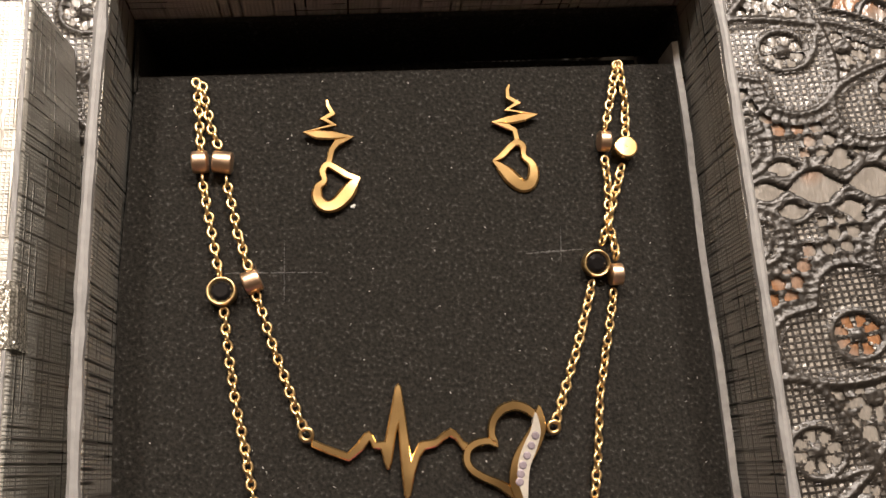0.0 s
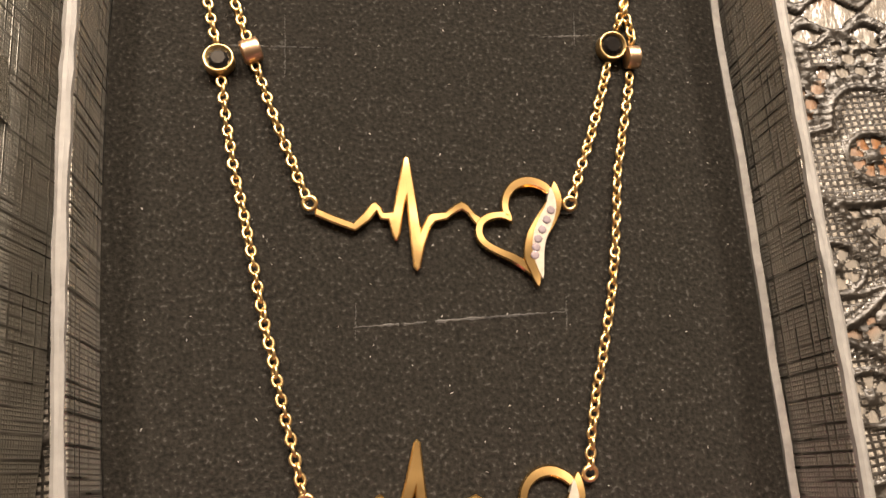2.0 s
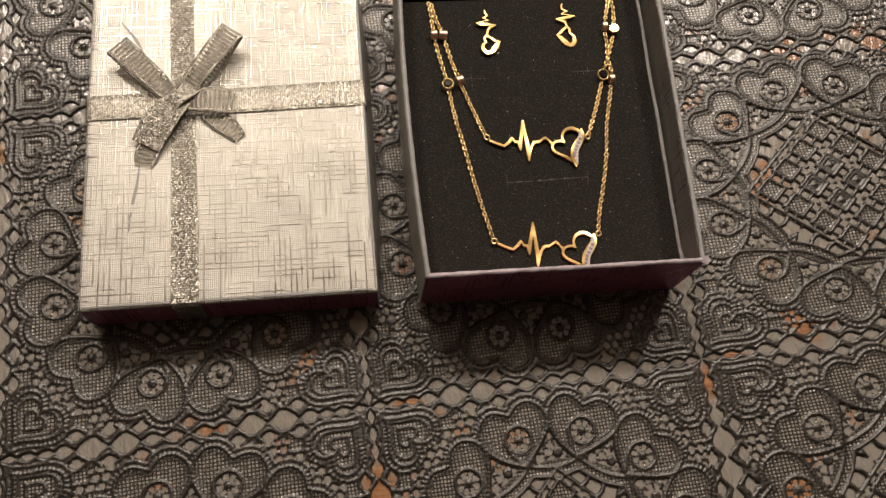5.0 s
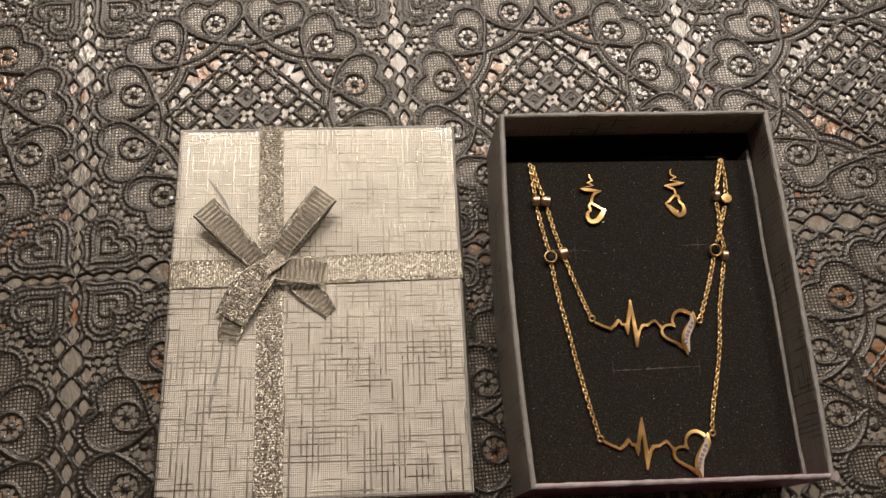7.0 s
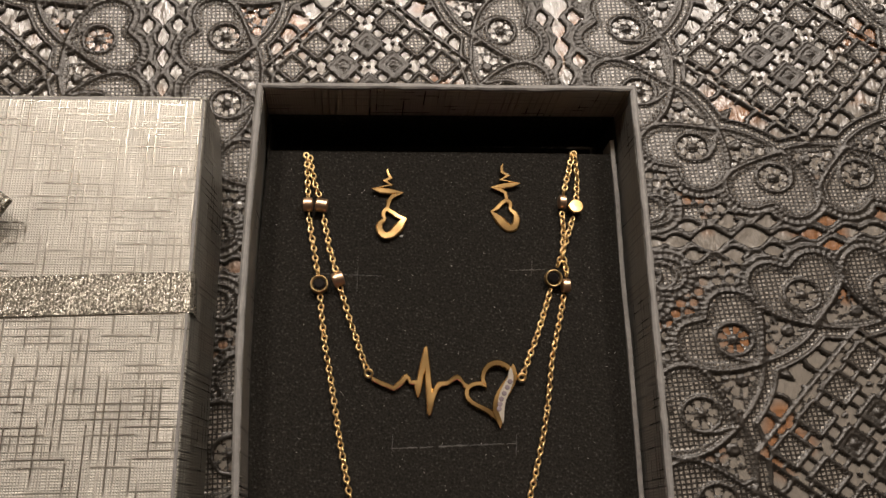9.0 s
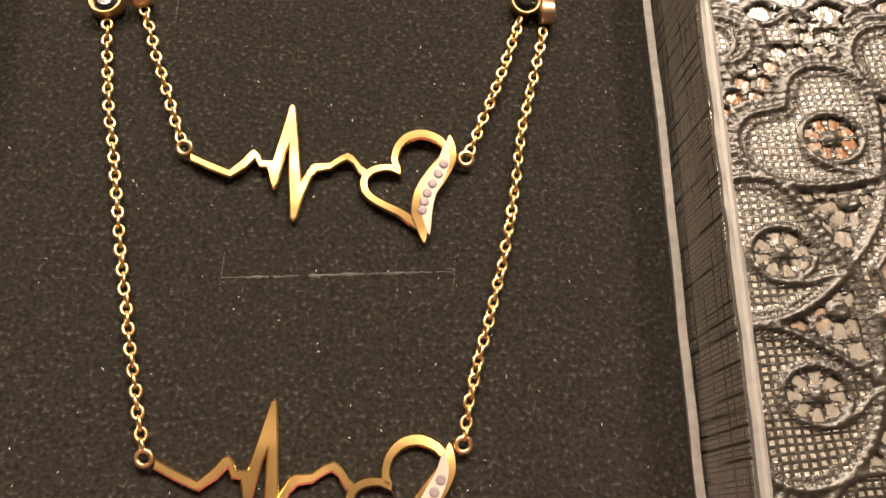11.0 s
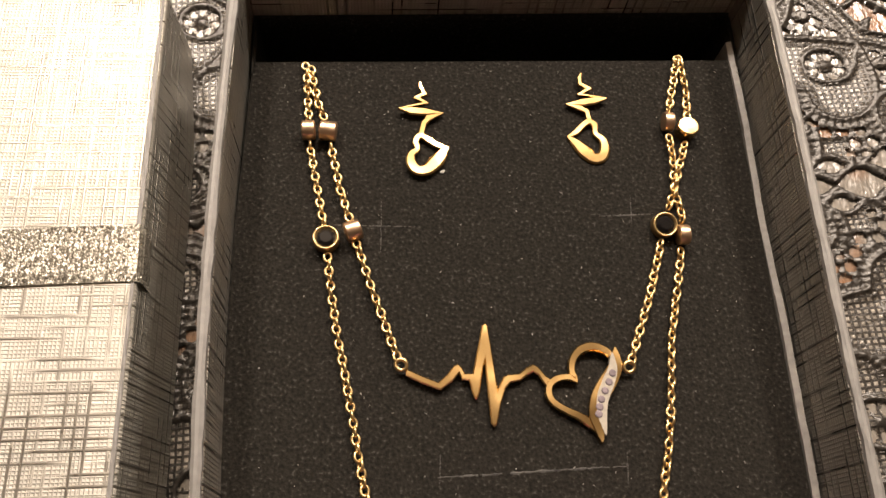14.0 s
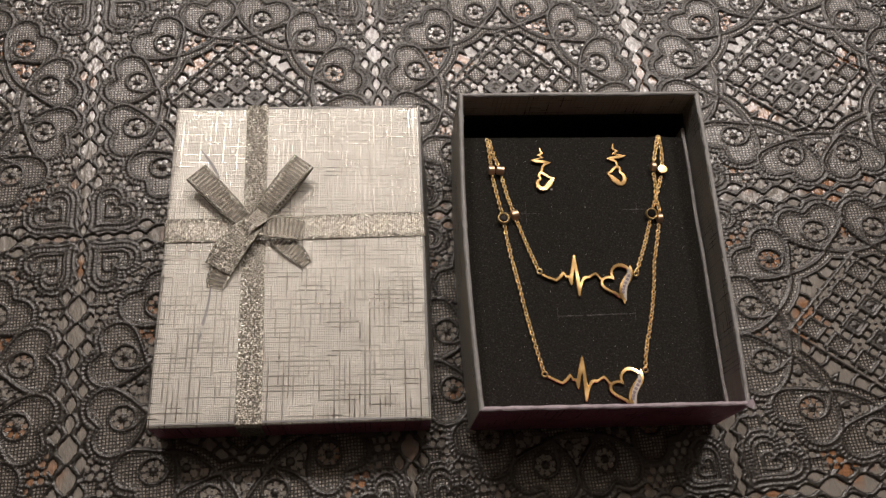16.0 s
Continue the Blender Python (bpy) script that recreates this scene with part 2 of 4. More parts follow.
PLASTER = plain("warm_wall_paint", (0.15, 0.12, 0.092), 0.8, 0.0, 0.06, 6.0, 0.0005)
CEIL = plain("ceiling_paint", (0.27, 0.232, 0.188), 0.85, 0.0, 0.04, 6.0, 0.0005)
FLOOR = plain("brown_floor", (0.20, 0.13, 0.08), 0.5, 0.0, 0.15, 8.0, 0.0005)


# ---- building helpers ----
def part(name, bm, material, parent=None, label="", smooth=False):
    me = bpy.data.meshes.new(name)
    bmesh.ops.recalc_face_normals(bm, faces=bm.faces)
    bm.to_mesh(me)
    bm.free()
    me.materials.append(material)
    if smooth:
        for p in me.polygons:
            p.use_smooth = True
    ob = new(name, me)
    ob.parent = parent
    return tagged(ob, label)


def thing(name, label, category, group="", kind="", at=(0, 0, 0)):
    ob = new(name)
    ob.empty_display_size = 0.01
    ob.location = Vector(at) * CM
    return tagged(ob, label, category, group, kind)


def box_bm(x0, y0, z0, x1, y1, z1, bevel=0.0):
    bm = bmesh.new()
    bmesh.ops.create_cube(bm, size=1)
    for v in bm.verts:
        v.co = Vector(((x0 + x1) / 2 + v.co.x * (x1 - x0), (y0 + y1) / 2 + v.co.y * (y1 - y0), (z0 + z1) / 2 + v.co.z * (z1 - z0))) * CM
    if bevel:
        bmesh.ops.bevel(bm, geom=bm.edges[:], offset=bevel * CM, segments=2, affect="EDGES")
    return bm


def smooth_path(pts, per=8):
    """A Catmull-Rom line through the points (any dimension)."""
    p = [np.array(q, float) for q in pts]
    p = [2 * p[0] - p[1]] + p + [2 * p[-1] - p[-2]]
    out = []
    for i in range(1, len(p) - 2):
        for k in range(per):
            t = k / per
            out.append(0.5 * (2 * p[i] + (p[i + 1] - p[i - 1]) * t + (2 * p[i - 1] - 5 * p[i] + 4 * p[i + 1] - p[i + 2]) * t * t + (3 * p[i] - p[i - 1] - 3 * p[i + 1] + p[i + 2]) * t ** 3))
    out.append(p[-2])
    return out


def resample(pts, step):
    p = np.array(pts, float)
    seg = np.linalg.norm(np.diff(p, axis=0), axis=1)
    s = np.r_[0, np.cumsum(seg)]
    n = max(1, int(round(s[-1] / step)))
    u = np.linspace(0, s[-1], n + 1)
    return np.stack([np.interp(u, s, p[:, k]) for k in range(p.shape[1])], 1)


def slab_from_loop(outer, thick, z, holes=()):
    """A flat plate with soft edges: the filled outline (with holes), raised by thick."""
    bm = bmesh.new()
    edges = []
    for loop in (outer, *holes):
        vs = [bm.verts.new((x * CM, y * CM, (z + thick) * CM)) for x, y in loop]
        edges += [bm.edges.new((vs[i], vs[(i + 1) % len(vs)])) for i in range(len(vs))]
    bmesh.ops.triangle_fill(bm, use_beauty=True, use_dissolve=False, edges=edges)
    top = bm.faces[:]
    ext = bmesh.ops.extrude_face_region(bm, geom=top)
    for v in [g for g in ext["geom"] if isinstance(g, bmesh.types.BMVert)]:
        v.co.z = z * CM
    bmesh.ops.recalc_face_normals(bm, faces=bm.faces)
    return bm


# ---- the table, in a dim room that lights it only faintly ----
def structure(name, bm, material, label, category):
    return tagged(part(name, bm, material), label, category, "", "structure")


structure("floor", box_bm(-250, -250, -78, 250, 250, -75), FLOOR, "plain brown floor of the dim room", "floor")
structure("ceiling", box_bm(-250, -250, 165, 250, 250, 170), CEIL, "plain cream painted ceiling", "ceiling")
structure("wall_north", box_bm(-250, 250, -75, 250, 256, 165), PLASTER, "plain warm painted wall", "wall")
structure("wall_south", box_bm(-250, -256, -75, 250, -250, 165), PLASTER, "plain warm painted wall", "wall")
structure("wall_east", box_bm(250, -256, -75, 256, 256, 165), PLASTER, "plain warm painted wall", "wall")
structure("wall_west", box_bm(-256, -256, -75, -250, 256, 165), PLASTER, "plain warm painted wall", "wall")
table = part("tabletop", box_bm(-60, -40, -3.3, 60, 55, -0.035, 0.3), TABLE)
tagged(table, "orange-brown varnished wooden tabletop under the lace cloth", "table", "", "structure")

# ---- the lace cloth: one moulded square, mirrored in both ways, and its repeats ----
HALF_U, HALF_V = 4.47, 4.55


def heart_line(cx, cy, size, toward, n=44, grow=1.0):
    ang = math.atan2(toward[1], toward[0]) - math.pi / 2
    c, s = math.cos(ang), math.sin(ang)
    out = []
    for k in range(n + 1):
        t = 2 * math.pi * k / n
        x = 16 * math.sin(t) ** 3 / 17 * size * grow
        y = ((13 * math.cos(t) - 5 * math.cos(2 * t) - 2 * math.cos(3 * t) - math.cos(4 * t)) / 17 + 0.1) * size * grow
        out.append((cx + c * x - s * y, cy + s * x + c * y))
    return out


def ring_line(cx, cy, r, n=20, a0=0.0, turn=360):
    return [(cx + r * math.cos(a0 + radians(turn) * k / n), cy + r * math.sin(a0 + radians(turn) * k / n)) for k in range(n + 1)]


def seg_field(a, b, lines):
    """Distance to the nearest line and the length along it."""
    best, run = np.full(a.shape, 9.0), np.zeros(a.shape)
    for pts in lines:
        p = np.array(pts)
        s = 0.0
        for q, r in zip(p[:-1], p[1:]):
            e = r - q
            ln = math.hypot(*e)
            if ln < 1e-6:
                continue
            t = np.clip(((a - q[0]) * e[0] + (b - q[1]) * e[1]) / ln ** 2, 0, 1)
            d = np.hypot(a - q[0] - t * e[0], b - q[1] - t * e[1])
            near = d < best
            best = np.where(near, d, best)
            run = np.where(near, s + t * ln, run)
            s += ln
    return best, run


# a ring of twelve paisley hearts round the lattice: radial and sidewise places from the wheel in each heart
RING = 3.25
LOBE_CW = [(0.64, 0.0), (0.82, -0.36), (0.76, -0.68), (0.46, -0.90), (0.08, -0.86), (-0.25, -0.52), (-0.52, -0.12), (-0.66, 0.14)]
LOBE_CCW = [(0.64, 0.0), (0.86, 0.34), (0.82, 0.66), (0.53, 0.89), (0.12, 0.88), (-0.30, 0.60), (-0.66, 0.14)]
TAIL = [(2.70, 6), (2.46, -3), (2.36, -12), (2.38, -20), (2.50, -27), (2.72, -34)]
CURL = [(0.30, 0.16), (0.05, 0.36), (-0.22, 0.34), (-0.46, 0.22), (-0.66, 0.14)]
FAN = (-0.66, -0.80)
NESTED = (3.70, 3.70, 0.68, (-1, -1))


def inside_loop(a, b, loop):
    ins = np.zeros(a.shape, bool)
    loop = list(loop)
    for (x0, y0), (x1, y1) in zip(loop, loop[1:] + loop[:1]):
        if y0 != y1:
            ins ^= ((y0 > b) != (y1 > b)) & (a < (x1 - x0) * (b - y0) / (y1 - y0) + x0)
    return ins


def petals(r, w, r0, half, count, fill=0.36):
    """Openings set round a point, like spokes."""
    return np.minimum(half - np.abs(r - r0), (fill - np.abs((w / (2 * np.pi) * count) % 1 - 0.5)) * 2 * np.pi * r / count)


def lace_fields(u, v):
    x, y = u / HALF_U * 4.5, v / HALF_V * 4.5
    a, b = np.abs(x), np.abs(y)
    rad = np.hypot(x, y)
    cw, ccw = smooth_path(LOBE_CW, 5), smooth_path(LOBE_CCW, 5)
    tail = [(r * math.cos(radians(w)) - RING, r * math.sin(radians(w))) for r, w in smooth_path(TAIL, 4)]
    cords = [[tuple(q) for q in cw], [tuple(q) for q in ccw]]
    threads = [tail, [tuple(q) for q in smooth_path(CURL, 4)], ring_line(0, 0, 0.34, 18)]
    loop = [tuple(q) for q in cw] + [tuple(q) for q in ccw[::-1]]
    dc, run = np.full(x.shape, 9.0), np.zeros(x.shape)
    dt, run_t = np.full(x.shape, 9.0), np.zeros(x.shape)
    hearts = np.zeros(x.shape, bool)
    wheel = np.full(x.shape, -1.0)
    fan = np.full(x.shape, -1.0)
    hub = np.zeros(x.shape)
    for k in range(12):
        th = radians(15 + 30 * k)
        lx, ly = x * math.cos(th) + y * math.sin(th) - RING, -x * math.sin(th) + y * math.cos(th)
        near = np.hypot(lx, ly) < 2.4
        px, py = lx[near], ly[near]
        for lines, best, along in ((cords, dc, run), (threads, dt, run_t)):
            d, s = seg_field(px, py, lines)
            old = best[near]
            along[near] = np.where(d < old, s, along[near])
            best[near] = np.minimum(old, d)
        hearts[near] |= inside_loop(px, py, loop)
        r, w = np.hypot(px, py), np.arctan2(py, px)
        wheel[near] = np.maximum(wheel[near], petals(r, w, 0.205, 0.085, 8, 0.31))
        hub[near] = np.maximum(hub[near], 0.035 * np.exp(-(r / 0.085) ** 2))
        r, w = np.hypot(px - FAN[0], py - FAN[1]), np.arctan2(py - FAN[1], px - FAN[0])
        fan[near] = np.maximum(fan[near], np.maximum(petals(r, w, 0.235, 0.105, 8), petals(r, w + 0.2, 0.49, 0.105, 13, 0.38)))
        hub[near] = np.maximum(hub[near], 0.030 * np.exp(-(r / 0.10) ** 2))
    cx, cy, s, d = NESTED
    mine, mine_t = [heart_line(cx, cy, s, d, 36, 1.08)], [heart_line(cx, cy, s, d, 36, 0.84), heart_line(cx, cy, s, d, 30, 0.42)]
    d0, r0 = seg_field(a, b, mine)
    run, dc = np.where(d0 < dc, r0, run), np.minimum(dc, d0)
    d0, r0 = seg_field(a, b, mine_t)
    run_t, dt = np.where(d0 < dt, r0, run_t), np.minimum(dt, d0)
    nested = inside_loop(a, b, mine[0])
    solid = hearts | nested
    h = 0.072 * np.exp(-(dc / 0.042) ** 2) * (0.78 + 0.22 * np.sin(2 * np.pi * run / 0.11))
    h = np.maximum(h, 0.052 * np.exp(-(dt / 0.034) ** 2) * (0.85 + 0.15 * np.sin(2 * np.pi * run_t / 0.11)))
    # outside the hearts a second cord, with ribs across to the first
    outer = ~solid & (rad > 2.95)
    h = np.where(outer, np.maximum(h, 0.052 * np.exp(-((dc - 0.165) / 0.032) ** 2)), h)
    rib = 0.040 * (0.5 + 0.5 * np.sin(2 * np.pi * run / 0.095))
    h = np.where(outer & (dc < 0.165), np.maximum(h, rib), h)
    # inside them a line of beads along the cord
    bead_in = 0.034 * np.exp(-((dc - 0.105) / 0.030) ** 2) * (0.5 + 0.5 * np.sin(2 * np.pi * run / 0.085))
    h = np.where(solid, np.maximum(h, bead_in), h)
    # the twin of each tail, nearer the lattice
    phi = (np.degrees(np.arctan2(y, x)) - 18) % 30 - 27
    within = rad < np.interp(phi, (-27, -20, -12, -3, 3), (2.50, 2.38, 2.36, 2.46, 2.62))
    twin = within & (rad > 2.0)
    h = np.where(twin, np.maximum(h, 0.060 * np.exp(-((dt - 0.23) / 0.040) ** 2)), h)
    tail_net = twin & (dt < 0.24)
    h = np.maximum(h, hub)
    # lattice of crossed double cords: plain net outside, bossed squares in the middle
    p, q = (x + y) / math.sqrt(2), (x - y) / math.sqrt(2)
    edge = np.maximum(np.abs(p), np.abs(q))
    inner = edge < 1.60
    pitch = 0.80
    fp, fq = (np.abs(p) / pitch) % 1 - 0.5, (np.abs(q) / pitch) % 1 - 0.5
    line_p, line_q = (0.5 - np.abs(fp)) * pitch, (0.5 - np.abs(fq)) * pitch
    line = np.minimum(line_p, line_q)
    lat = 0.054 * np.exp(-(np.abs(line - 0.145) / 0.036) ** 2)
    cell = np.maximum(np.abs(fp), np.abs(fq)) * pitch
    boss = edge < 0.80
    lat = np.maximum(lat, np.where(boss, 0.036 * np.exp(-((cell - 0.17) / 0.035) ** 2) + 0.045 * np.exp(-(cell / 0.075) ** 2), 0))
    along = np.where(line_p < line_q, np.abs(q), np.abs(p))
    bead = np.minimum(0.080 - np.abs(line), 0.092 - np.abs(((along / 0.28) % 1 - 0.5) * 0.28))
    lat = np.maximum(lat, 0.040 * np.exp(-((0.14 - np.abs(((along / 0.28) % 1 - 0.5) * 0.28)) / 0.035) ** 2) * (line < 0.145))
    h = np.where(inner, lat, h)
    h = np.maximum(h, 0.052 * np.exp(-((edge - 1.64) / 0.050) ** 2))
    # openings: positive inside
    g = np.where(inner, np.maximum(-1.0, bead), -1.0)
    g = np.maximum(g, np.where(hearts, wheel, -1.0))
    room = np.minimum(dc - 0.085, dt - 0.055)
    between = ~solid & (rad > 2.55) & (rad < 3.7)
    g = np.where(between, np.maximum(g, np.minimum(fan, room)), g)

    def lozenge(cx, cy, w, t):
        nonlocal g
        for m, n in ((a, b), (b, a)):
            g = np.maximum(g, np.minimum((1.0 - np.abs(m - cx) / w - np.abs(n - cy) / t) * min(w, t) * 0.8, w * 0.80 - np.abs(m - cx)))

    for cy, w, t in ((0.36, 0.15, 0.24), (0.88, 0.15, 0.26), (1.54, 0.30, 0.36), (2.33, 0.31, 0.37), (2.98, 0.17, 0.25), (3.40, 0.11, 0.21), (3.82, 0.11, 0.21), (4.24, 0.10, 0.19)):
        lozenge(4.5, cy, w, t)
    for cx, cy in ((4.21, 0.0), (4.17, 1.17), (4.14, 1.935), (4.17, 2.70)):
        lozenge(cx, cy, 0.15, 0.21)
    # teeth between the lattice and the tails
    s = np.minimum(np.abs(p), np.abs(q))
    slant = s + 0.05 * np.sin((edge - 1.67) * 9)
    tooth = 0.160 - np.abs((slant / 0.45) % 1 - 0.5) * 0.45
    band = np.minimum(edge - 1.72, dt - 0.285)
    web = (0.5 - np.abs((slant / 0.45) % 1 - 0.5)) * 0.45
    around = (edge > 1.68) & within & (dt > 0.25)
    h = np.where(around, np.maximum(h, 0.048 * np.exp(-(web / 0.05) ** 2)), h)
    g = np.where(around, np.maximum(g, np.minimum(tooth, band)), g)
    # small eyelets fill the rest, with patches of plain net beside the nested hearts
    ex, ey = a / 0.25, b / 0.25 * 1.155
    row = np.floor(ey)
    fx, fy = (ex + 0.5 * (row % 2)) % 1 - 0.5, ey % 1 - 0.5
    eye = 0.092 - np.hypot(fx, fy / 1.155) * 0.25
    lo, hi = np.minimum(a, b), np.maximum(a, b)
    patch = (np.abs(hi - 3.96) < 0.27) & (np.abs(lo - 2.66) < 0.26)
    free = ~solid & ~patch & (rad > 3.75) & (hi < 4.02)
    g = np.where(free, np.maximum(g, np.minimum(eye, room - 0.09)), g)
    h = np.where(free & (dc > 0.17), np.maximum(h, 0.036 * np.exp(-((eye + 0.03) / 0.03) ** 2)), h)
    rim = np.maximum(np.abs(hi - 3.96) / 0.27, np.abs(lo - 2.66) / 0.26)
    h = np.where(~solid, np.maximum(h, 0.042 * np.exp(-((rim - 1.05) / 0.12) ** 2)), h)
    hem = 0.042 * np.exp(-((g + 0.050) / 0.034) ** 2)
    h = np.where((hi > 3.85) | around | (between & (fan > -0.2)), np.maximum(h, hem), h)
    net = np.clip(1 - h / 0.016, 0, 1) * np.where(solid | (inner & ~boss) | patch | tail_net, 1.0, np.where(hi > 4.05, 0.1, 0.3))
    return h, g, net


def lace_mesh(step=0.036):
    nu, nv = int(2 * HALF_U / step) // 2 * 2, int(2 * HALF_V / step) // 2 * 2
    us, vs = np.linspace(-HALF_U, HALF_U, nu + 1), np.linspace(-HALF_V, HALF_V, nv + 1)
    u, v = np.meshgrid(us, vs, indexing="ij")
    h, g, net = lace_fields(u, v)
    du, dv = us[1] - us[0], vs[1] - vs[0]
    gu, gv = np.gradient(g, du, dv)
    mag = np.maximum(gu ** 2 + gv ** 2, 0.15)
    near = (np.abs(g) < 0.7 * step)
    near[0, :] = near[-1, :] = near[:, 0] = near[:, -1] = False
    x = np.where(near, u - np.clip(g * gu / mag, -0.5 * du, 0.5 * du), u)
    y = np.where(near, v - np.clip(g * gv / mag, -0.5 * dv, 0.5 * dv), v)
    z = h + np.where(g > -0.03, -0.02, 0.0)
    open_ = g > 0.35 * step
    co = np.stack([x, y, z], -1).reshape(-1, 3) * CM
    idx = np.arange((nu + 1) * (nv + 1)).reshape(nu + 1, nv + 1)
    quads = np.stack([idx[:-1, :-1], idx[1:, :-1], idx[1:, 1:], idx[:-1, 1:]], -1).reshape(-1, 4)
    bad = open_.reshape(-1)[quads].any(1)
    quads = quads[~bad]
    me = bpy.data.meshes.new("lace_square")
    me.vertices.add(len(co))
    me.vertices.foreach_set("co", co.ravel())
    me.loops.add(quads.size)
    me.loops.foreach_set("vertex_index", quads.ravel())
    me.polygons.add(len(quads))
    me.polygons.foreach_set("loop_start", np.arange(0, quads.size, 4))
    me.polygons.foreach_set("use_smooth", np.ones(len(quads), bool))
    at = me.attributes.new("net", "FLOAT", "POINT")
    at.data.foreach_set("value", net.ravel().astype(np.float32))
    me.update(calc_edges=True)
    me.materials.append(LACE)
    return me


cloth = thing("tablecloth", "black moulded vinyl lace tablecloth with hearts and lattice diamonds", "tablecloth", "", "structure")
lace = lace_mesh()
CLOTH_TURN = radians(4.0)
ORIGIN = np.array([-1.47, -2.60])
EX = np.array([math.cos(CLOTH_TURN), math.sin(CLOTH_TURN)])
EY = np.array([-math.sin(CLOTH_TURN), math.cos(CLOTH_TURN)])
rough_lace = lace_mesh(0.15)
for i in range(-6, 5):
    for j in range(-3, 5):
        fine = -2 <= i <= 2 and -1 <= j <= 2 and not (j == 2 and i > -1)
        # the cloth is pulled wider towards the east
        half = 5.40 if i > 0 else HALF_U
        mid = 9.0 + (2 * i - 1) * half if i > 0 else (2 * i + 1) * HALF_U
        c = ORIGIN + EX * mid + EY * (2 * j + 1) * HALF_V
        sq = new("lace_square", lace if fine else rough_lace)
        sq.matrix_basis = Matrix.Translation((c[0] * CM, c[1] * CM, 0)) @ Matrix.Rotation(CLOTH_TURN, 4, "Z") @ Matrix.Diagonal((half / HALF_U, 1, 1, 1))
        sq.parent = cloth

BASE = 0.066  # what stands on the cloth rests on its cords


# ---- the gift box: tray with its foam, and the lid beside it ----
def wall_bm(p0, p1, q0, q1, z0, z1, n=26, wob=0.012, seed=1, bulge=0.0, flare=0.0):
    """A cardboard wall from outer line p0-p1 to inner line q0-q1, its rim a little uneven; it may belly out, or splay at its foot."""
    rnd = random.Random(seed)
    bm = bmesh.new()
    rings = []
    ph = rnd.random() * 6
    for k in range(n + 1):
        t = k / n
        o = np.array(p0) * (1 - t) + np.array(p1) * t
        i = np.array(q0) * (1 - t) + np.array(q1) * t
        out = np.array([p1[1] - p0[1], p0[0] - p1[0]]) / math.hypot(p1[0] - p0[0], p1[1] - p0[1])
        o, i = o + out * bulge * math.sin(math.pi * t), i + out * bulge * math.sin(math.pi * t)
        foot = out * flare * min(1.0, 0.25 + 4 * t, 0.25 + 4 * (1 - t))
        lift = wob * (math.sin(t * 9 + ph) + 0.6 * math.sin(t * 23 + 2 * ph)) + rnd.uniform(-wob, wob) * 0.5
        if k in (0, n):
            lift = 0.0
        m = (o + i) / 2
        cut = 0.3
        pts = [(o + foot, z0), (o, z1 - 0.03 + lift), (o * (1 - cut) + m * cut, z1 + lift), (i * (1 - cut) + m * cut, z1 + lift), (i, z1 - 0.03 + lift), (i + foot, z0)]
        rings.append([bm.verts.new((x[0] * CM, x[1] * CM, z * CM)) for x, z in pts])
    for r, s in zip(rings[:-1], rings[1:]):
        for k in range(6):
            bm.faces.new((r[k], r[(k + 1) % 6], s[(k + 1) % 6], s[k]))
    bm.faces.new(rings[0][::-1])
    bm.faces.new(rings[-1])
    return bm


def edge_strip(p0, p1, q0, q1, z, n=40, seed=3, bulge=0.0):
    """The rubbed paper edge along a rim, a bead with small nicks."""
    rnd = random.Random(seed)
    bm = bmesh.new()
    prev = None
    for k in range(n + 1):
        t = k / n
        o = np.array(p0) * (1 - t) + np.array(p1) * t
        i = np.array(q0) * (1 - t) + np.array(q1) * t
        out = np.array([p1[1] - p0[1], p0[0] - p1[0]]) / math.hypot(p1[0] - p0[0], p1[1] - p0[1])
        o, i = o + out * bulge * math.sin(math.pi * t), i + out * bulge * math.sin(math.pi * t)
        m = (o + i) / 2
        w = 0.5 + rnd.uniform(-0.10, 0.06)
        lift = 0.012 * math.sin(t * 11 + seed) + rnd.uniform(-0.006, 0.006)
        row = [bm.verts.new((*(m + (o - m) * f * w * 2)[:2] * CM, (z + dz + lift) * CM)) for f, dz in ((1.02, -0.05), (0.9, 0.0), (0.3, 0.022), (-0.3, 0.022), (-0.9, 0.0), (-1.02, -0.05))]
        if prev:
            for a in range(5):
                bm.faces.new((prev[a], prev[a + 1], row[a + 1], row[a]))
        prev = row
    return bm


TRAY = [(0.0, 0.0), (7.0, 0.0), (7.24, 9.58), (-0.08, 9.40)]
TRAY_IN = [(0.13, 0.12), (6.88, 0.12), (7.10, 9.45), (0.06, 9.28)]
RIM = 2.42
FOAM_Z = 1.40
tray = thing("gift_box_tray", "open silver linen-paper jewellery box with black flocked insert", "gift box", "", "", (3.5, 4.7, BASE))
names = ("front_wall", "side_wall", "back_wall", "side_wall")
mats = (MAUVE_Y, SILVER_X_SHADED, SILVER_Y, SILVER_X_SHADED)


def under(ob, parent):
    ob.parent = parent
    ob.matrix_parent_inverse = Matrix.Translation(-parent.location)
    return ob


for k in range(4):
    a, b = k, (k + 1) % 4
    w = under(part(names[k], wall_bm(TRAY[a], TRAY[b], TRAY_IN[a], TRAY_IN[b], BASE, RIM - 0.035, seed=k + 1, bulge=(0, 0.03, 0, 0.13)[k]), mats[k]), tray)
    tagged(w, ("mauve-tinted silver paper front wall" if k == 0 else ""))
    under(part("rim_edge", edge_strip(TRAY[a], TRAY[b], TRAY_IN[a], TRAY_IN[b], RIM, seed=k + 5, bulge=(0, 0.03, 0, 0.13)[k]), MAUVE_EDGE if k == 0 else PAPER_EDGE, None, "mauve-grey rubbed paper rim" if k == 0 else "pale rubbed paper rim"), tray)
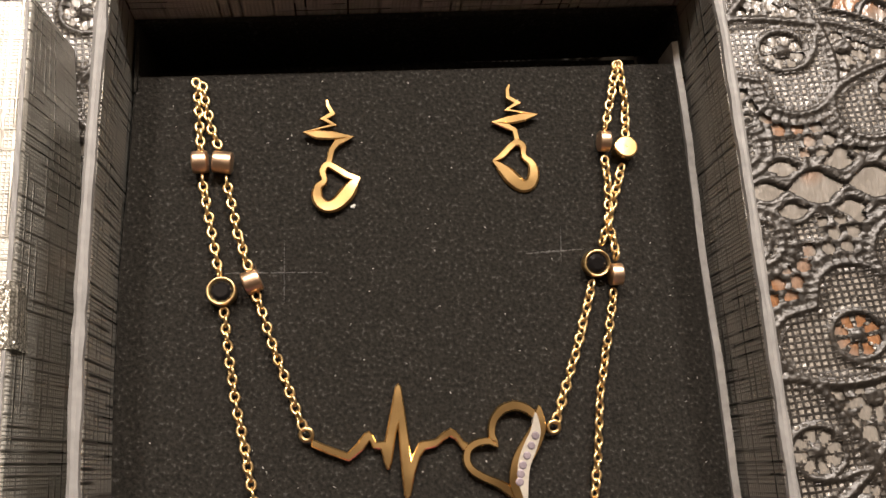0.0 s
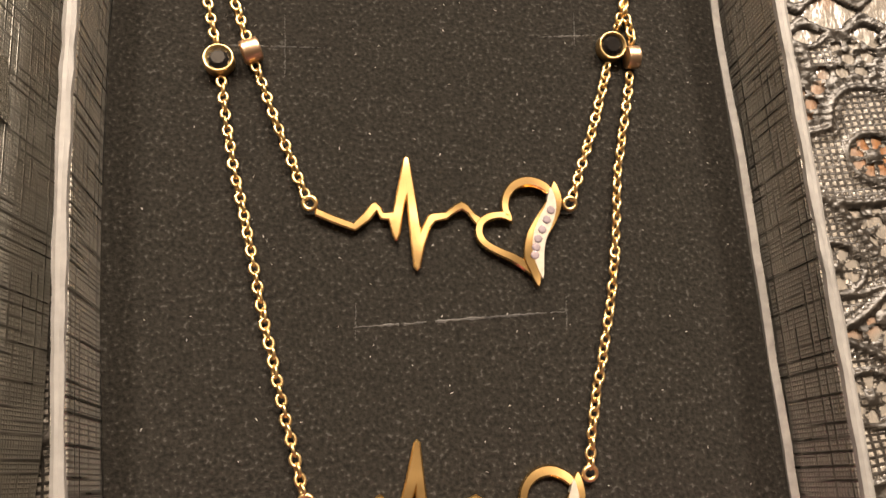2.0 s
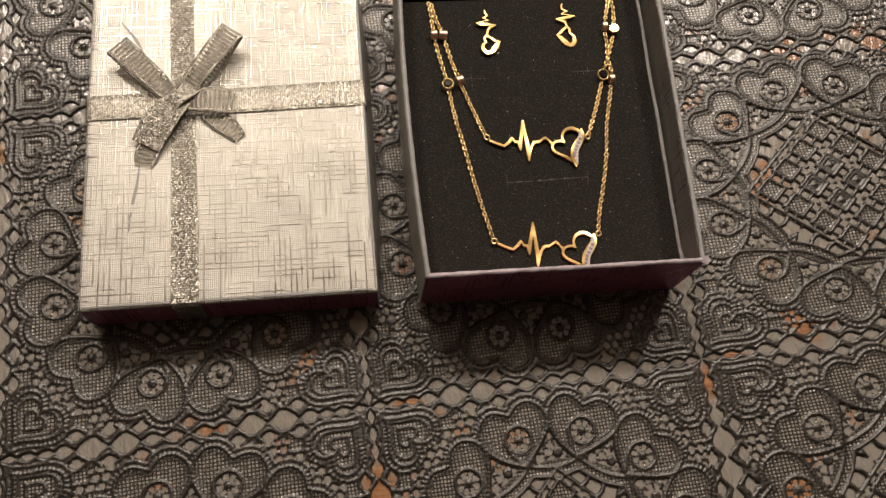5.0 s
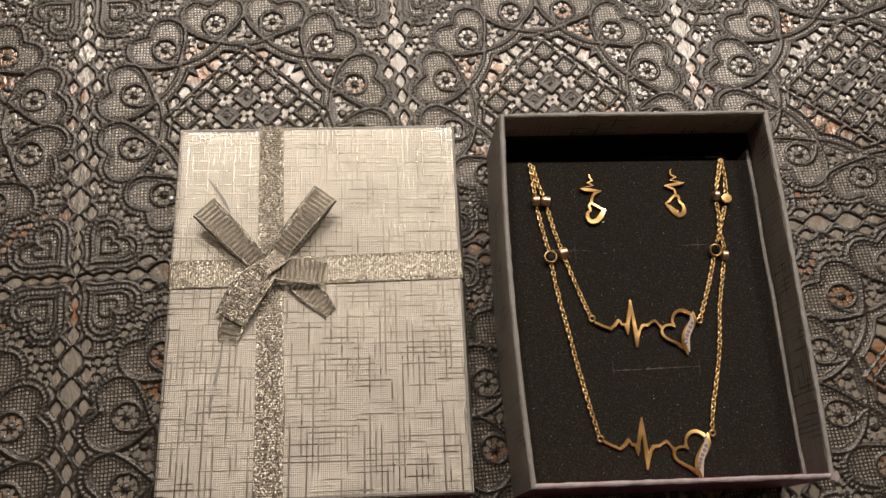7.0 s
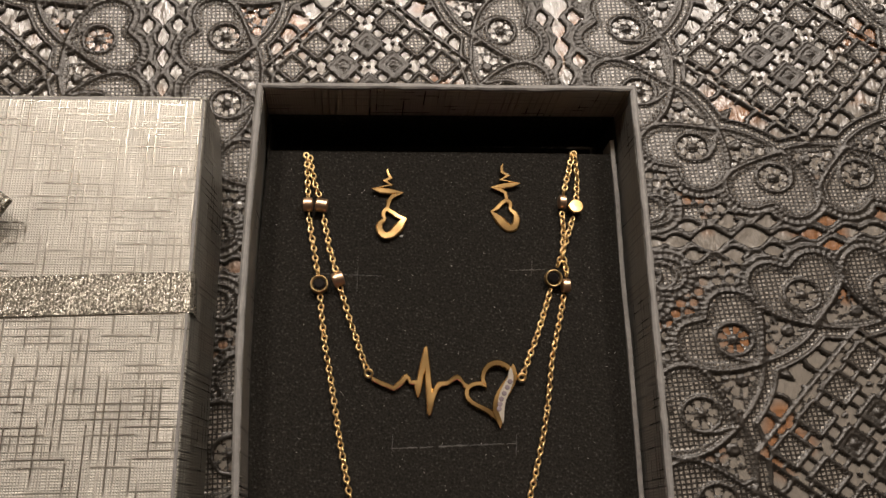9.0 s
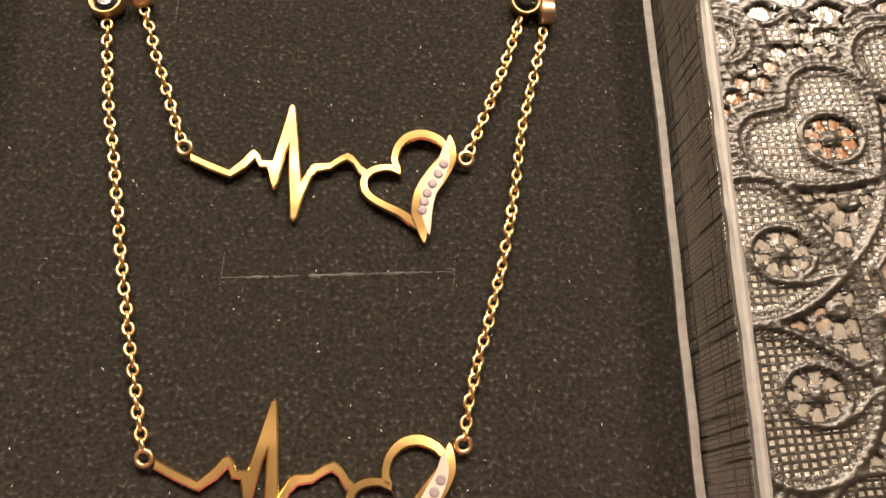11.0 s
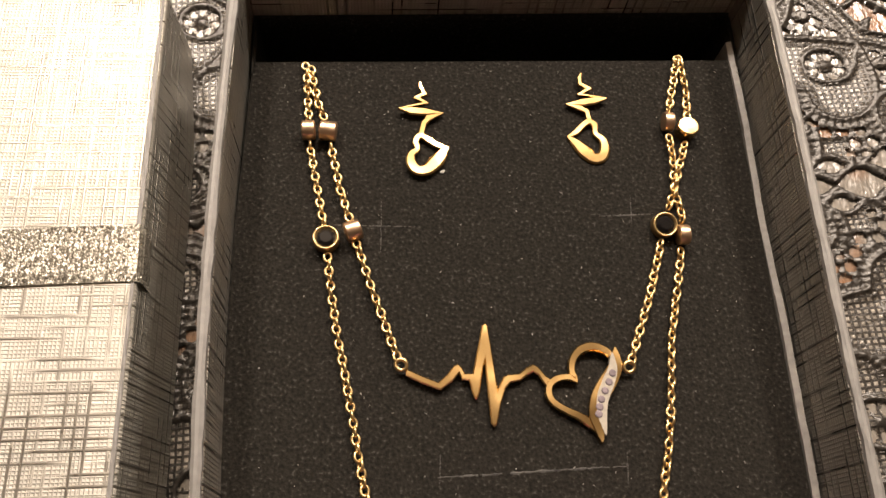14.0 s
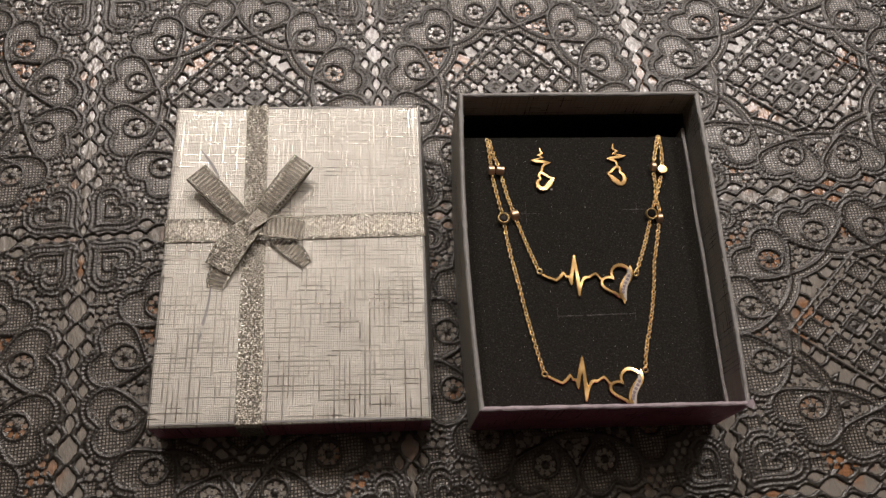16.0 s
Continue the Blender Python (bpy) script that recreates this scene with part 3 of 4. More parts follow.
# floor coloured black so that the slot behind the foam looks shaded
under(part("base", box_bm(0.1, 0.1, BASE, 6.9, 9.3, BASE + 0.1), FLOCK, None, "box floor blackened as shade behind the foam"), tray)


FOAM = [(0.14, 0.16), (6.78, 0.16), (6.94, 8.60), (0.085, 8.51), (-0.02, 6.0), (-0.03, 3.5)]


def prism(corners, z0, z1, bevel=0.0, cuts=0):
    bm = bmesh.new()
    lo = [bm.verts.new((x * CM, y * CM, z0 * CM)) for x, y in corners]
    hi = [bm.verts.new((x * CM, y * CM, z1 * CM)) for x, y in corners]
    bm.faces.new(hi)
    bm.faces.new(lo[::-1])
    n = len(corners)
    for k in range(n):
        bm.faces.new((lo[k], lo[(k + 1) % n], hi[(k + 1) % n], hi[k]))
    if bevel:
        bmesh.ops.bevel(bm, geom=bm.edges[:], offset=bevel * CM, segments=3, affect="EDGES")
    return bm


# foam stops short; black strips up to its level paint the back wall's shadow
for name, loop, top in (("back_shade_strip", [(0.07, 9.20), (7.07, 9.37), (7.08, 9.43), (0.07, 9.27)], FOAM_Z + 0.02), ("side_shade_strip", [(0.075, 8.30), (0.125, 8.30), (0.125, 9.20), (0.075, 9.20)], FOAM_Z), ("side_shade_strip", [(7.015, 8.40), (7.065, 8.40), (7.085, 9.36), (7.035, 9.36)], FOAM_Z)):
    under(part(name, prism(loop, BASE + 0.1, top), FLOCK, None, "black strip painting the shadow behind the foam"), tray)
foam = under(part("foam_insert", prism(FOAM, BASE + 0.12, FOAM_Z, 0.03), FLOCK, None, "black flocked foam insert with slits"), tray)


def lining(p0, p1, w, z0, z1, seed):
    """A pale paper lip between foam and wall, uneven along its top."""
    rnd = random.Random(seed)
    bm = bmesh.new()
    prev = None
    for k in range(31):
        t = k / 30
        c = np.array(p0) * (1 - t) + np.array(p1) * t
        lift = rnd.uniform(-0.02, 0.02) + 0.02 * math.sin(t * 14 + seed)
        row = [bm.verts.new(((c[0] + dx) * CM, c[1] * CM, z * CM)) for dx, z in ((0, z0), (0, z1 + lift), (w, z1 + lift + 0.03), (w, z0))]
        if prev:
            for i in range(3):
                bm.faces.new((prev[i], prev[i + 1], row[i + 1], row[i]))
        prev = row
    return bm


under(part("paper_lip", lining((6.785, 0.2), (6.945, 8.9), 0.075, 0.9, 1.41, 2), LIP, None, "pale torn paper lip beside the foam"), tray)


def slit(x0, y0, x1, y1, w=0.03):
    """A shallow rubbed cut in the flock, feathered at its ends."""
    d = np.array([x1 - x0, y1 - y0])
    n = np.array([-d[1], d[0]]) / np.linalg.norm(d)
    rnd = random.Random(int(x0 * 977 + y0 * 31))
    bm = bmesh.new()
    prev = None
    for k in range(49):
        t = k / 48
        c = np.array([x0, y0]) + d * t + n * rnd.uniform(-0.006, 0.006)
        h = w * (0.25 + 0.75 * math.sin(math.pi * min(1, max(0, t))) ** 0.5) * rnd.uniform(0.35, 1.0) / 2
        row = [bm.verts.new((*(c + n * s * h) * CM, (FOAM_Z + dz) * CM)) for s, dz in ((-1, 0.002), (0, 0.009), (1, 0.002))]
        if prev and rnd.random() < 0.85:
            bm.faces.new((prev[0], prev[1], row[1], row[0]))
            bm.faces.new((prev[1], prev[2], row[2], row[1]))
        prev = row
    ob = part("slit", bm, SLIT, foam)
    return ob


for cut in ((2.44, 2.80, 4.68, 2.86, 0.042), (2.46, 2.68, 2.48, 3.06, 0.018), (4.65, 2.66, 4.68, 3.04, 0.018), (0.95, 5.99, 2.30, 5.95, 0.03), (1.84, 6.36, 1.83, 5.60, 0.02), (4.70, 6.08, 5.45, 6.11, 0.03), (5.17, 6.40, 5.13, 5.96, 0.018)):
    slit(*cut)


def tab_bm(pts, thick):
    """A bent scrap of paper: a little plate through the given corners."""
    bm = bmesh.new()
    top = [bm.verts.new(Vector(p) * CM) for p in pts]
    low = [bm.verts.new((Vector(p) - Vector((0, 0, thick))) * CM) for p in pts]
    n = len(pts)
    bm.faces.new(top)
    bm.faces.new(low[::-1])
    for k in range(n):
        bm.faces.new((low[k], low[(k + 1) % n], top[(k + 1) % n], top[k]))
    return bm


under(part("peeled_corner", tab_bm([(6.86, -0.02, 2.46), (7.02, -0.09, 2.43), (7.10, 0.02, 2.45), (7.06, 0.16, 2.47), (6.93, 0.12, 2.48)], 0.04), MAUVE_EDGE, None, "pinkish peeled paper corner"), tray)
under(part("dented_corner", tab_bm([(-0.06, -0.04, 0.42), (0.16, -0.08, 0.36), (0.12, -0.10, 0.10), (-0.10, -0.06, 0.12)], 0.03), SILVER_Y, None, "dented silver paper corner"), tray)

# ---- the lid ----
LID = [(-8.27, -0.03), (-1.13, 0.03), (-1.16, 9.62), (-8.34, 9.42)]
LID_Z = 1.45
lid = thing("ribboned_lid", "silver linen-embossed box lid tied with glitter ribbon", "box lid", "", "", (-4.7, 4.7, BASE))


def inset(c, d):
    m = np.mean(c, axis=0)
    return [tuple(np.array(p) + np.sign(m - np.array(p)) * d) for p in c]


LID_IN = inset(LID, 0.12)
for k in range(4):
    a, b = k, (k + 1) % 4
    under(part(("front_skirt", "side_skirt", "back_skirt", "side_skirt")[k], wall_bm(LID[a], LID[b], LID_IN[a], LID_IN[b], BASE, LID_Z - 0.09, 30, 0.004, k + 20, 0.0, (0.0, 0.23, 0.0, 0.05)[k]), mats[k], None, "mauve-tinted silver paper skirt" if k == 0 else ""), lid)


def lid_top():
    """The top board, a little bowed, with a rolled edge."""
    bm = bmesh.new()
    steps = [0, 0.007, 0.016] + [0.05 + 0.9 * k / 20 for k in range(21)] + [0.984, 0.993, 1]
    n = len(steps) - 1
    c = [np.array(p) for p in LID]
    grid = []
    for i in range(n + 1):
        row = []
        for j in range(n + 1):
            s, t = steps[i], steps[j]
            p = c[0] * (1 - s) * (1 - t) + c[1] * s * (1 - t) + c[2] * s * t + c[3] * (1 - s) * t
            e = min(s, 1 - s, t, 1 - t)
            z = LID_Z - 0.03 * max(0, 1 - e / 0.016) ** 2 + 0.018 * noise.noise(Vector((p[0] * 0.5, p[1] * 0.5, 3)))
            row.append(bm.verts.new((p[0] * CM, p[1] * CM, z * CM)))
        grid.append(row)
    for i in range(n):
        for j in range(n):
            bm.faces.new((grid[i][j], grid[i + 1][j], grid[i + 1][j + 1], grid[i][j + 1]))
    rim = [e for e in bm.edges if e.is_boundary]
    ext = bmesh.ops.extrude_edge_only(bm, edges=rim)
    for v in [g for g in ext["geom"] if isinstance(g, bmesh.types.BMVert)]:
        v.co.z = (LID_Z - 0.10) * CM
    return bm


under(part("top_panel", lid_top(), SILVER_TOP, None, "", True), lid)


def ribbon_bm(path, widths, thick=0.014, side=None, wave=0.0):
    """A woven strip along a line in space, its width level and across the line."""
    p = np.array(path, float)
    bm = bmesh.new()
    run, off = bm.verts.layers.float.new("along"), bm.verts.layers.float.new("across")
    gone = np.r_[0, np.cumsum(np.linalg.norm(np.diff(p, axis=0), axis=1))] * CM
    prev = None
    for k in range(len(p)):
        d = p[min(k + 1, len(p) - 1)] - p[max(k - 1, 0)]
        n = np.array([-d[1], d[0], 0.0]) if side is None else np.array(side, float)
        n = n / (np.linalg.norm(n) + 1e-9)
        up = np.cross(n, d)
        up = up / (np.linalg.norm(up) + 1e-9)
        if side is None and up[2] < 0:
            up = -up
        w = np.interp(k / (len(p) - 1), np.linspace(0, 1, len(widths)), widths) / 2
        row = []
        for f, dz in ((-1, 0), (-0.94, 1.7), (-0.86, 1.0), (-0.4, 1.0), (0, 1.1), (0.4, 1.0), (0.86, 1.0), (0.94, 1.7), (1, 0)):
            q = p[k] + n * f * w + up * thick * dz * (1 + wave * math.sin(k * 1.7 + f * 3))
            row.append(bm.verts.new(tuple(q * CM)))
            row[-1][run], row[-1][off] = gone[k], f
        if prev:
            for i in range(8):
                bm.faces.new((prev[i], prev[i + 1], row[i + 1], row[i]))
            bm.faces.new((prev[8], prev[0], row[0], row[8]))
        prev = row
    return bm


def line3(*pts, step=0.12):
    return resample(pts, step)


Z = LID_Z + 0.012
rv = under(part("ribbon_lengthwise", ribbon_bm(line3((-6.0, 9.585, 0.3), (-6.0, 9.58, Z - 0.02), (-5.99, 9.50, Z), (-5.88, 4.8, Z), (-5.77, 0.02, Z), (-5.77, -0.055, Z - 0.03), (-5.77, -0.06, 0.3)), (0.62, 0.64, 0.68), side=(1, 0.02, 0)), RIBBON, None, "silver glitter ribbon"), lid)
rh = under(part("ribbon_crosswise", ribbon_bm(line3((-8.37, 5.38, 0.3), (-8.365, 5.38, Z - 0.02), (-8.27, 5.39, Z + 0.016), (-6.0, 5.44, Z + 0.03), (-1.2, 5.61, Z + 0.016), (-1.105, 5.61, Z - 0.02), (-1.10, 5.61, 0.3)), (0.70, 0.72, 0.78), side=(-0.03, 1, 0)), RIBBON_FLAT, None, "silver glitter ribbon"), lid)

for x0, y0, x1, y1 in ((-1.175, 0.10, -1.20, 9.55), (-8.20, 0.05, -1.25, 0.10), (-8.26, 9.36, -1.28, 9.56)):
    side = (1, 0, 0) if abs(x1 - x0) < 1 else (0, 1, 0)
    under(part("worn_edge", ribbon_bm(line3((x0, y0, LID_Z - 0.004), (x1, y1, LID_Z - 0.004)), (0.03, 0.06, 0.04, 0.07, 0.03), 0.006, side, 0.4), PAPER_EDGE, None, "pale rubbed fold along the lid"), lid)

bow = thing("ribbon_bow", "silver glitter ribbon bow tied over the box lid", "bow", "", "", (-5.98, 5.45, LID_Z))
KNOT = (-5.98, 5.45)


def loop_path(ex, ey, ez, lift):
    kx, ky = KNOT
    mx, my = (kx + ex) / 2, (ky + ey) / 2
    return [tuple(q) for q in smooth_path([(kx, ky, Z + 0.14), (mx, my, Z + lift), (ex, ey, ez), ((ex * 1.04 - kx * 0.04), (ey * 1.04 - ky * 0.04), ez - 0.06), (ex, ey, ez - 0.13), (mx, my, Z + 0.05), (kx, ky, Z + 0.06)], 8)]


for ex, ey, ez, lift, w in ((-7.44, 6.92, 1.92, 0.34, (0.50, 0.66, 0.70, 0.66, 0.50)), (-4.62, 7.26, 1.96, 0.40, (0.46, 0.66, 0.70, 0.66, 0.46))):
    under(part("bow_loop", ribbon_bm(loop_path(ex, ey, ez, lift), w, 0.008, wave=0.3), SHEER, None, "sheer cross-striped ribbon loop", True), bow)
for pts, w, mat in (
    (((-5.80, 5.62, Z + 0.16), (-6.16, 5.20, Z + 0.26), (-6.50, 4.72, Z + 0.22), (-6.78, 4.20, Z + 0.13)), (0.50, 0.78, 0.88, 0.80), RIBBON),
    (((-6.62, 4.40, Z + 0.10), (-6.74, 4.08, Z + 0.07), (-6.80, 3.86, Z + 0.04), (-6.84, 3.66, Z + 0.02)), (0.60, 0.62, 0.58, 0.44), SHEER),
    (((-5.95, 5.42, Z + 0.14), (-5.40, 5.42, Z + 0.24), (-4.90, 5.40, Z + 0.22), (-4.52, 5.36, Z + 0.12)), (0.40, 0.70, 0.76, 0.66), SHEER),
    (((-5.30, 5.15, Z + 0.08), (-4.95, 4.88, Z + 0.08), (-4.68, 4.66, Z + 0.06), (-4.42, 4.36, Z + 0.03)), (0.46, 0.54, 0.52, 0.34), SHEER),
):
    under(part("bow_tail", ribbon_bm(smooth_path(pts, 10), w, 0.008, wave=0.5), mat, None, "", True), bow)
under(part("knot", ribbon_bm(smooth_path([(-6.34, 5.10, Z + 0.09), (-6.16, 5.27, Z + 0.25), (-5.95, 5.46, Z + 0.31), (-5.74, 5.66, Z + 0.28), (-5.48, 5.96, Z + 0.20)], 6), (0.52, 0.40, 0.50), 0.014, wave=0.6), RIBBON, None, "", True), bow)
for pts in (((-7.55, 8.0), (-7.2, 7.5), (-6.95, 7.05)), ((-6.95, 3.9), (-7.0, 3.2), (-7.12, 2.5), (-7.16, 1.9))):
    p = [(x, y, LID_Z + 0.006) for x, y in pts]
    under(part("paper_crease", ribbon_bm(smooth_path(p, 8), (0.02, 0.07, 0.09, 0.02), 0.004), PAPER_EDGE, None, "pale rubbed crease in the paper"), lid)


# ---- jewellery ----
def strip_bm(nodes, thick, z, per=5, smooth=True, closed=False):
    """A flat bar with a crowned top along (x, y, half width) nodes."""
    p = np.array(smooth_path(nodes, per) if smooth else nodes, float)
    n = len(p)
    bm = bmesh.new()
    rows = []
    for i in range(n):
        a = p[i, :2] - p[i - 1, :2] if i else p[1, :2] - p[0, :2]
        b = p[i + 1, :2] - p[i, :2] if i < n - 1 else a
        a, b = a / (np.linalg.norm(a) + 1e-9), b / (np.linalg.norm(b) + 1e-9)
        m = np.array([-a[1] - b[1], a[0] + b[0]])
        m = m / max(m @ m, 1.1) * 2
        c, w = p[i, :2], p[i, 2]
        rows.append([bm.verts.new((*(c + m * f * w) * CM, (z + dz) * CM)) for f, dz in ((-1, 0), (-1, thick * 0.62), (-0.68, thick), (0.68, thick), (1, thick * 0.62), (1, 0))])
    for r, s in zip(rows[:-1], rows[1:]):
        for k in range(6):
            bm.faces.new((r[k], r[(k + 1) % 6], s[(k + 1) % 6], s[k]))
    bm.faces.new(rows[0][::-1])
    bm.faces.new(rows[-1])
    return bm


def link_mesh(length=0.158, width=0.128, wire=0.0185, nu=14, nv=6):
    bm = bmesh.new()
    rings = []
    for i in range(nu):
        t = 2 * math.pi * i / nu
        cx, cy = (length / 2 - wire) * math.cos(t), (width / 2 - wire) * math.sin(t)
        nx, ny = math.cos(t), math.sin(t)
        rings.append([bm.verts.new(((cx + nx * wire * math.cos(w)) * CM, (cy + ny * wire * math.cos(w)) * CM, wire * math.sin(w) * CM)) for w in (2 * math.pi * j / nv for j in range(nv))])
    for i in range(nu):
        for j in range(nv):
            bm.faces.new((rings[i][j], rings[(i + 1) % nu][j], rings[(i + 1) % nu][(j + 1) % nv], rings[i][(j + 1) % nv]))
    me = bpy.data.meshes.new("chain_link")
    bm.to_mesh(me)
    bm.free()
    me.materials.append(GOLD)
    for poly in me.polygons:
        poly.use_smooth = True
    return me


LINK = link_mesh()


def chain(pts, parent, seed, gaps=(), z=FOAM_Z + 0.075, step=0.096):
    """Cable chain along a line; each link its own piece, turned against the next."""
    rnd = random.Random(seed)
    p = resample(smooth_path(pts, 10), step)
    for k in range(len(p) - 1):
        c = (p[k] + p[k + 1]) / 2
        if any(math.hypot(c[0] - x, c[1] - y) < r for x, y, r in gaps):
            continue
        d = p[k + 1] - p[k]
        ob = new("chain_link", LINK)
        roll = (68 if k % 2 else -8) + rnd.uniform(-18, 18)
        ob.matrix_basis = Matrix.Translation(Vector((c[0] + rnd.uniform(-0.006, 0.006), c[1], z + rnd.uniform(-0.008, 0.012))) * CM) @ Matrix.Rotation(math.atan2(d[1], d[0]) + rnd.uniform(-0.12, 0.12), 4, "Z") @ Matrix.Rotation(radians(roll), 4, "X")
        under(ob, parent)


def lathe(profile, n=28):
    bm = bmesh.new()
    rings = [[bm.verts.new((r * math.cos(2 * math.pi * k / n) * CM, r * math.sin(2 * math.pi * k / n) * CM, z * CM)) for k in range(n)] for r, z in profile]
    for a, b in zip(rings[:-1], rings[1:]):
        for k in range(n):
            bm.faces.new((a[k], a[(k + 1) % n], b[(k + 1) % n], b[k]))
    bm.faces.new(rings[0][::-1])
    bm.faces.new(rings[-1])
    return bm


def settle(ob, m, parent):
    ob.matrix_basis = m
    return under(ob, parent)


def barrel(x, y, turn, parent, r=0.132, w=0.175):
    """A round setting lying on its rim, so that its curved side shows."""
    prof = [(r * 0.86, -w / 2), (r * 0.97, -w / 2 + 0.006), (r, -w / 2 + 0.02), (r, w / 2 - 0.02), (r * 0.97, w / 2 - 0.006), (r * 0.86, w / 2)]
    ob = part("round_setting", lathe(prof, 36), ROSE, None, "rose-gold round setting on its side", True)
    m = Matrix.Translation(Vector((x, y, FOAM_Z + r - 0.01)) * CM) @ Matrix.Rotation(radians(turn), 4, "Z") @ Matrix.Rotation(math.pi / 2, 4, "Y")
    return settle(ob, m, parent)


def gem(x, y, parent, r=0.165, tilt=0.0):
    """A black stone in a gold bezel, face up."""
    prof = [(r * 0.9, 0.0), (r, 0.03), (r, 0.15), (r * 0.96, 0.172), (r * 0.86, 0.172), (r * 0.80, 0.12), (r * 0.1, 0.118)]
    bez = part("bezel", lathe(prof, 36), GOLD, None, "round gold bezel", True)
    settle(bez, Matrix.Translation(Vector((x, y, FOAM_Z)) * CM) @ Matrix.Rotation(tilt, 4, "X"), parent)
    stone = lathe([(r * 0.80, 0.125), (r * 0.74, 0.150), (r * 0.46, 0.178)], 10)
    st = part("black_stone", stone, JET, bez, "faceted black stone")
    return bez


def disc(x, y, parent, r=0.148):
    prof = [(r * 0.9, 0.0), (r, 0.02), (r, 0.16), (r * 0.95, 0.185), (r * 0.84, 0.192), (r * 0.10, 0.190), (r * 0.07, 0.197)]
    ob = part("round_setting", lathe(prof, 36), GOLD_PLATE, None, "plain gold back of a round setting")
    return settle(ob, Matrix.Translation(Vector((x, y, FOAM_Z)) * CM), parent)


def ring(x, y, parent, r=0.085, turn=0.0):
    ob = new("jump_ring", LINK)
    return settle(ob, Matrix.Translation(Vector((x, y, FOAM_Z + 0.09)) * CM) @ Matrix.Rotation(turn, 4, "Z") @ Matrix.Rotation(0.25, 4, "X") @ Matrix.Diagonal((1.15, 1.42, 1.3, 1)), parent)


def soften(bm, z, width):
    """Chamfer the upper outline of a plate."""
    rim = [e for e in bm.edges if all(abs(v.co.z - z * CM) < 1e-6 for v in e.verts) and len({round(f.normal.z) for f in e.link_faces}) > 1]
    bmesh.ops.bevel(bm, geom=rim, offset=width * CM, segments=1, affect="EDGES", clamp_overlap=True)
    return bm


def pulse_bar():
    """The heartbeat line, thickening into its spikes."""
    top = [(2.10, 4.07), (2.28, 3.98), (2.49, 3.89), (2.60, 3.99), (2.68, 4.09), (2.73, 4.11), (2.78, 4.06), (2.81, 3.99), (2.90, 3.99), (2.97, 4.27), (3.045, 4.58), (3.08, 4.615), (3.115, 4.58), (3.155, 4.2), (3.19, 3.79), (3.27, 3.94), (3.31, 3.965), (3.46, 3.975), (3.56, 4.05), (3.64, 4.085), (3.70, 4.05), (3.78, 3.94), (3.87, 3.88)]
    low = [(3.81, 3.775), (3.745, 3.85), (3.69, 3.945), (3.63, 3.985), (3.56, 3.95), (3.47, 3.885), (3.35, 3.865), (3.29, 3.80), (3.22, 3.62), (3.16, 3.38), (3.12, 3.345), (3.085, 3.39), (3.065, 3.75), (3.055, 4.12), (3.03, 4.05), (2.97, 3.75), (2.94, 3.68), (2.91, 3.68), (2.88, 3.76), (2.85, 3.90), (2.77, 3.91), (2.735, 3.99), (2.66, 3.90), (2.51, 3.795), (2.46, 3.81), (2.28, 3.885), (2.10, 3.975)]
    return soften(slab_from_loop(top + low, 0.055, 0.0), 0.055, 0.016)


def heart_frame():
    pts = [(4.60, 4.17, 0.05), (4.53, 4.235, 0.055), (4.39, 4.285, 0.06), (4.24, 4.25, 0.058), (4.135, 4.14, 0.05), (4.10, 4.00, 0.045), (4.13, 3.90, 0.04)]
    two = [(4.13, 3.885, 0.04), (4.05, 3.915, 0.042), (3.92, 3.90, 0.046), (3.82, 3.83, 0.048), (3.80, 3.71, 0.048), (3.86, 3.605, 0.046), (4.0, 3.515, 0.046), (4.15, 3.44, 0.05), (4.27, 3.35, 0.055), (4.33, 3.27, 0.03)]
    return strip_bm(smooth_path(pts, 5) + smooth_path(two, 5), 0.065, 0.0, smooth=False)


LEAF = [(4.62, 4.21), (4.66, 4.27), (4.705, 4.16), (4.715, 4.0), (4.63, 3.81), (4.50, 3.61), (4.44, 3.43), (4.385, 3.12), (4.29, 3.31), (4.255, 3.46), (4.30, 3.68), (4.42, 3.88), (4.55, 4.05)]


def leaf(grow, thick, z, cx=4.50, cy=3.74):
    loop = [tuple(q) for q in smooth_path(LEAF + LEAF[:1], 4)[:-1]]
    loop = [(cx + (x - cx) * grow[0] + grow[2], cy + (y - cy) * grow[1]) for x, y in loop]
    return slab_from_loop(loop, thick, z)


def crystal_mesh():
    bm = lathe([(0.047, 0.0), (0.048, 0.006), (0.034, 0.013), (0.022, 0.014)], 8)
    me = bpy.data.meshes.new("crystal")
    bm.to_mesh(me)
    bm.free()
    me.materials.append(CRYSTAL)
    return me


CRYSTAL_MESH = crystal_mesh()


def pendant(parent, shift):
    """Pulse bar, open heart and the band of stones; shift places it."""
    bar = settle(part("heartbeat_bar", pulse_bar(), GOLD_PLATE, None, "flat gold heartbeat line"), shift, parent)
    settle(part("heart_frame", heart_frame(), GOLD_PLATE, None, "open gold heart"), shift, parent)
    band = settle(part("stone_band", soften(leaf((1, 1, 0), 0.085, 0.0), 0.085, 0.018), GOLD_PLATE, None, "curved gold band set with crystals"), shift, parent)
    part("enamel_bed", leaf((0.66, 0.86, 0.006), 0.090, 0.0), ENAMEL, band, "pale bed of the stones")
    for x, y in ((4.585, 3.94), (4.53, 3.835), (4.47, 3.73), (4.415, 3.63), (4.385, 3.54), (4.365, 3.455)):
        c = new("crystal", CRYSTAL_MESH)
        c.parent = band
        c.location = Vector((x, y, 0.088)) * CM
    return bar


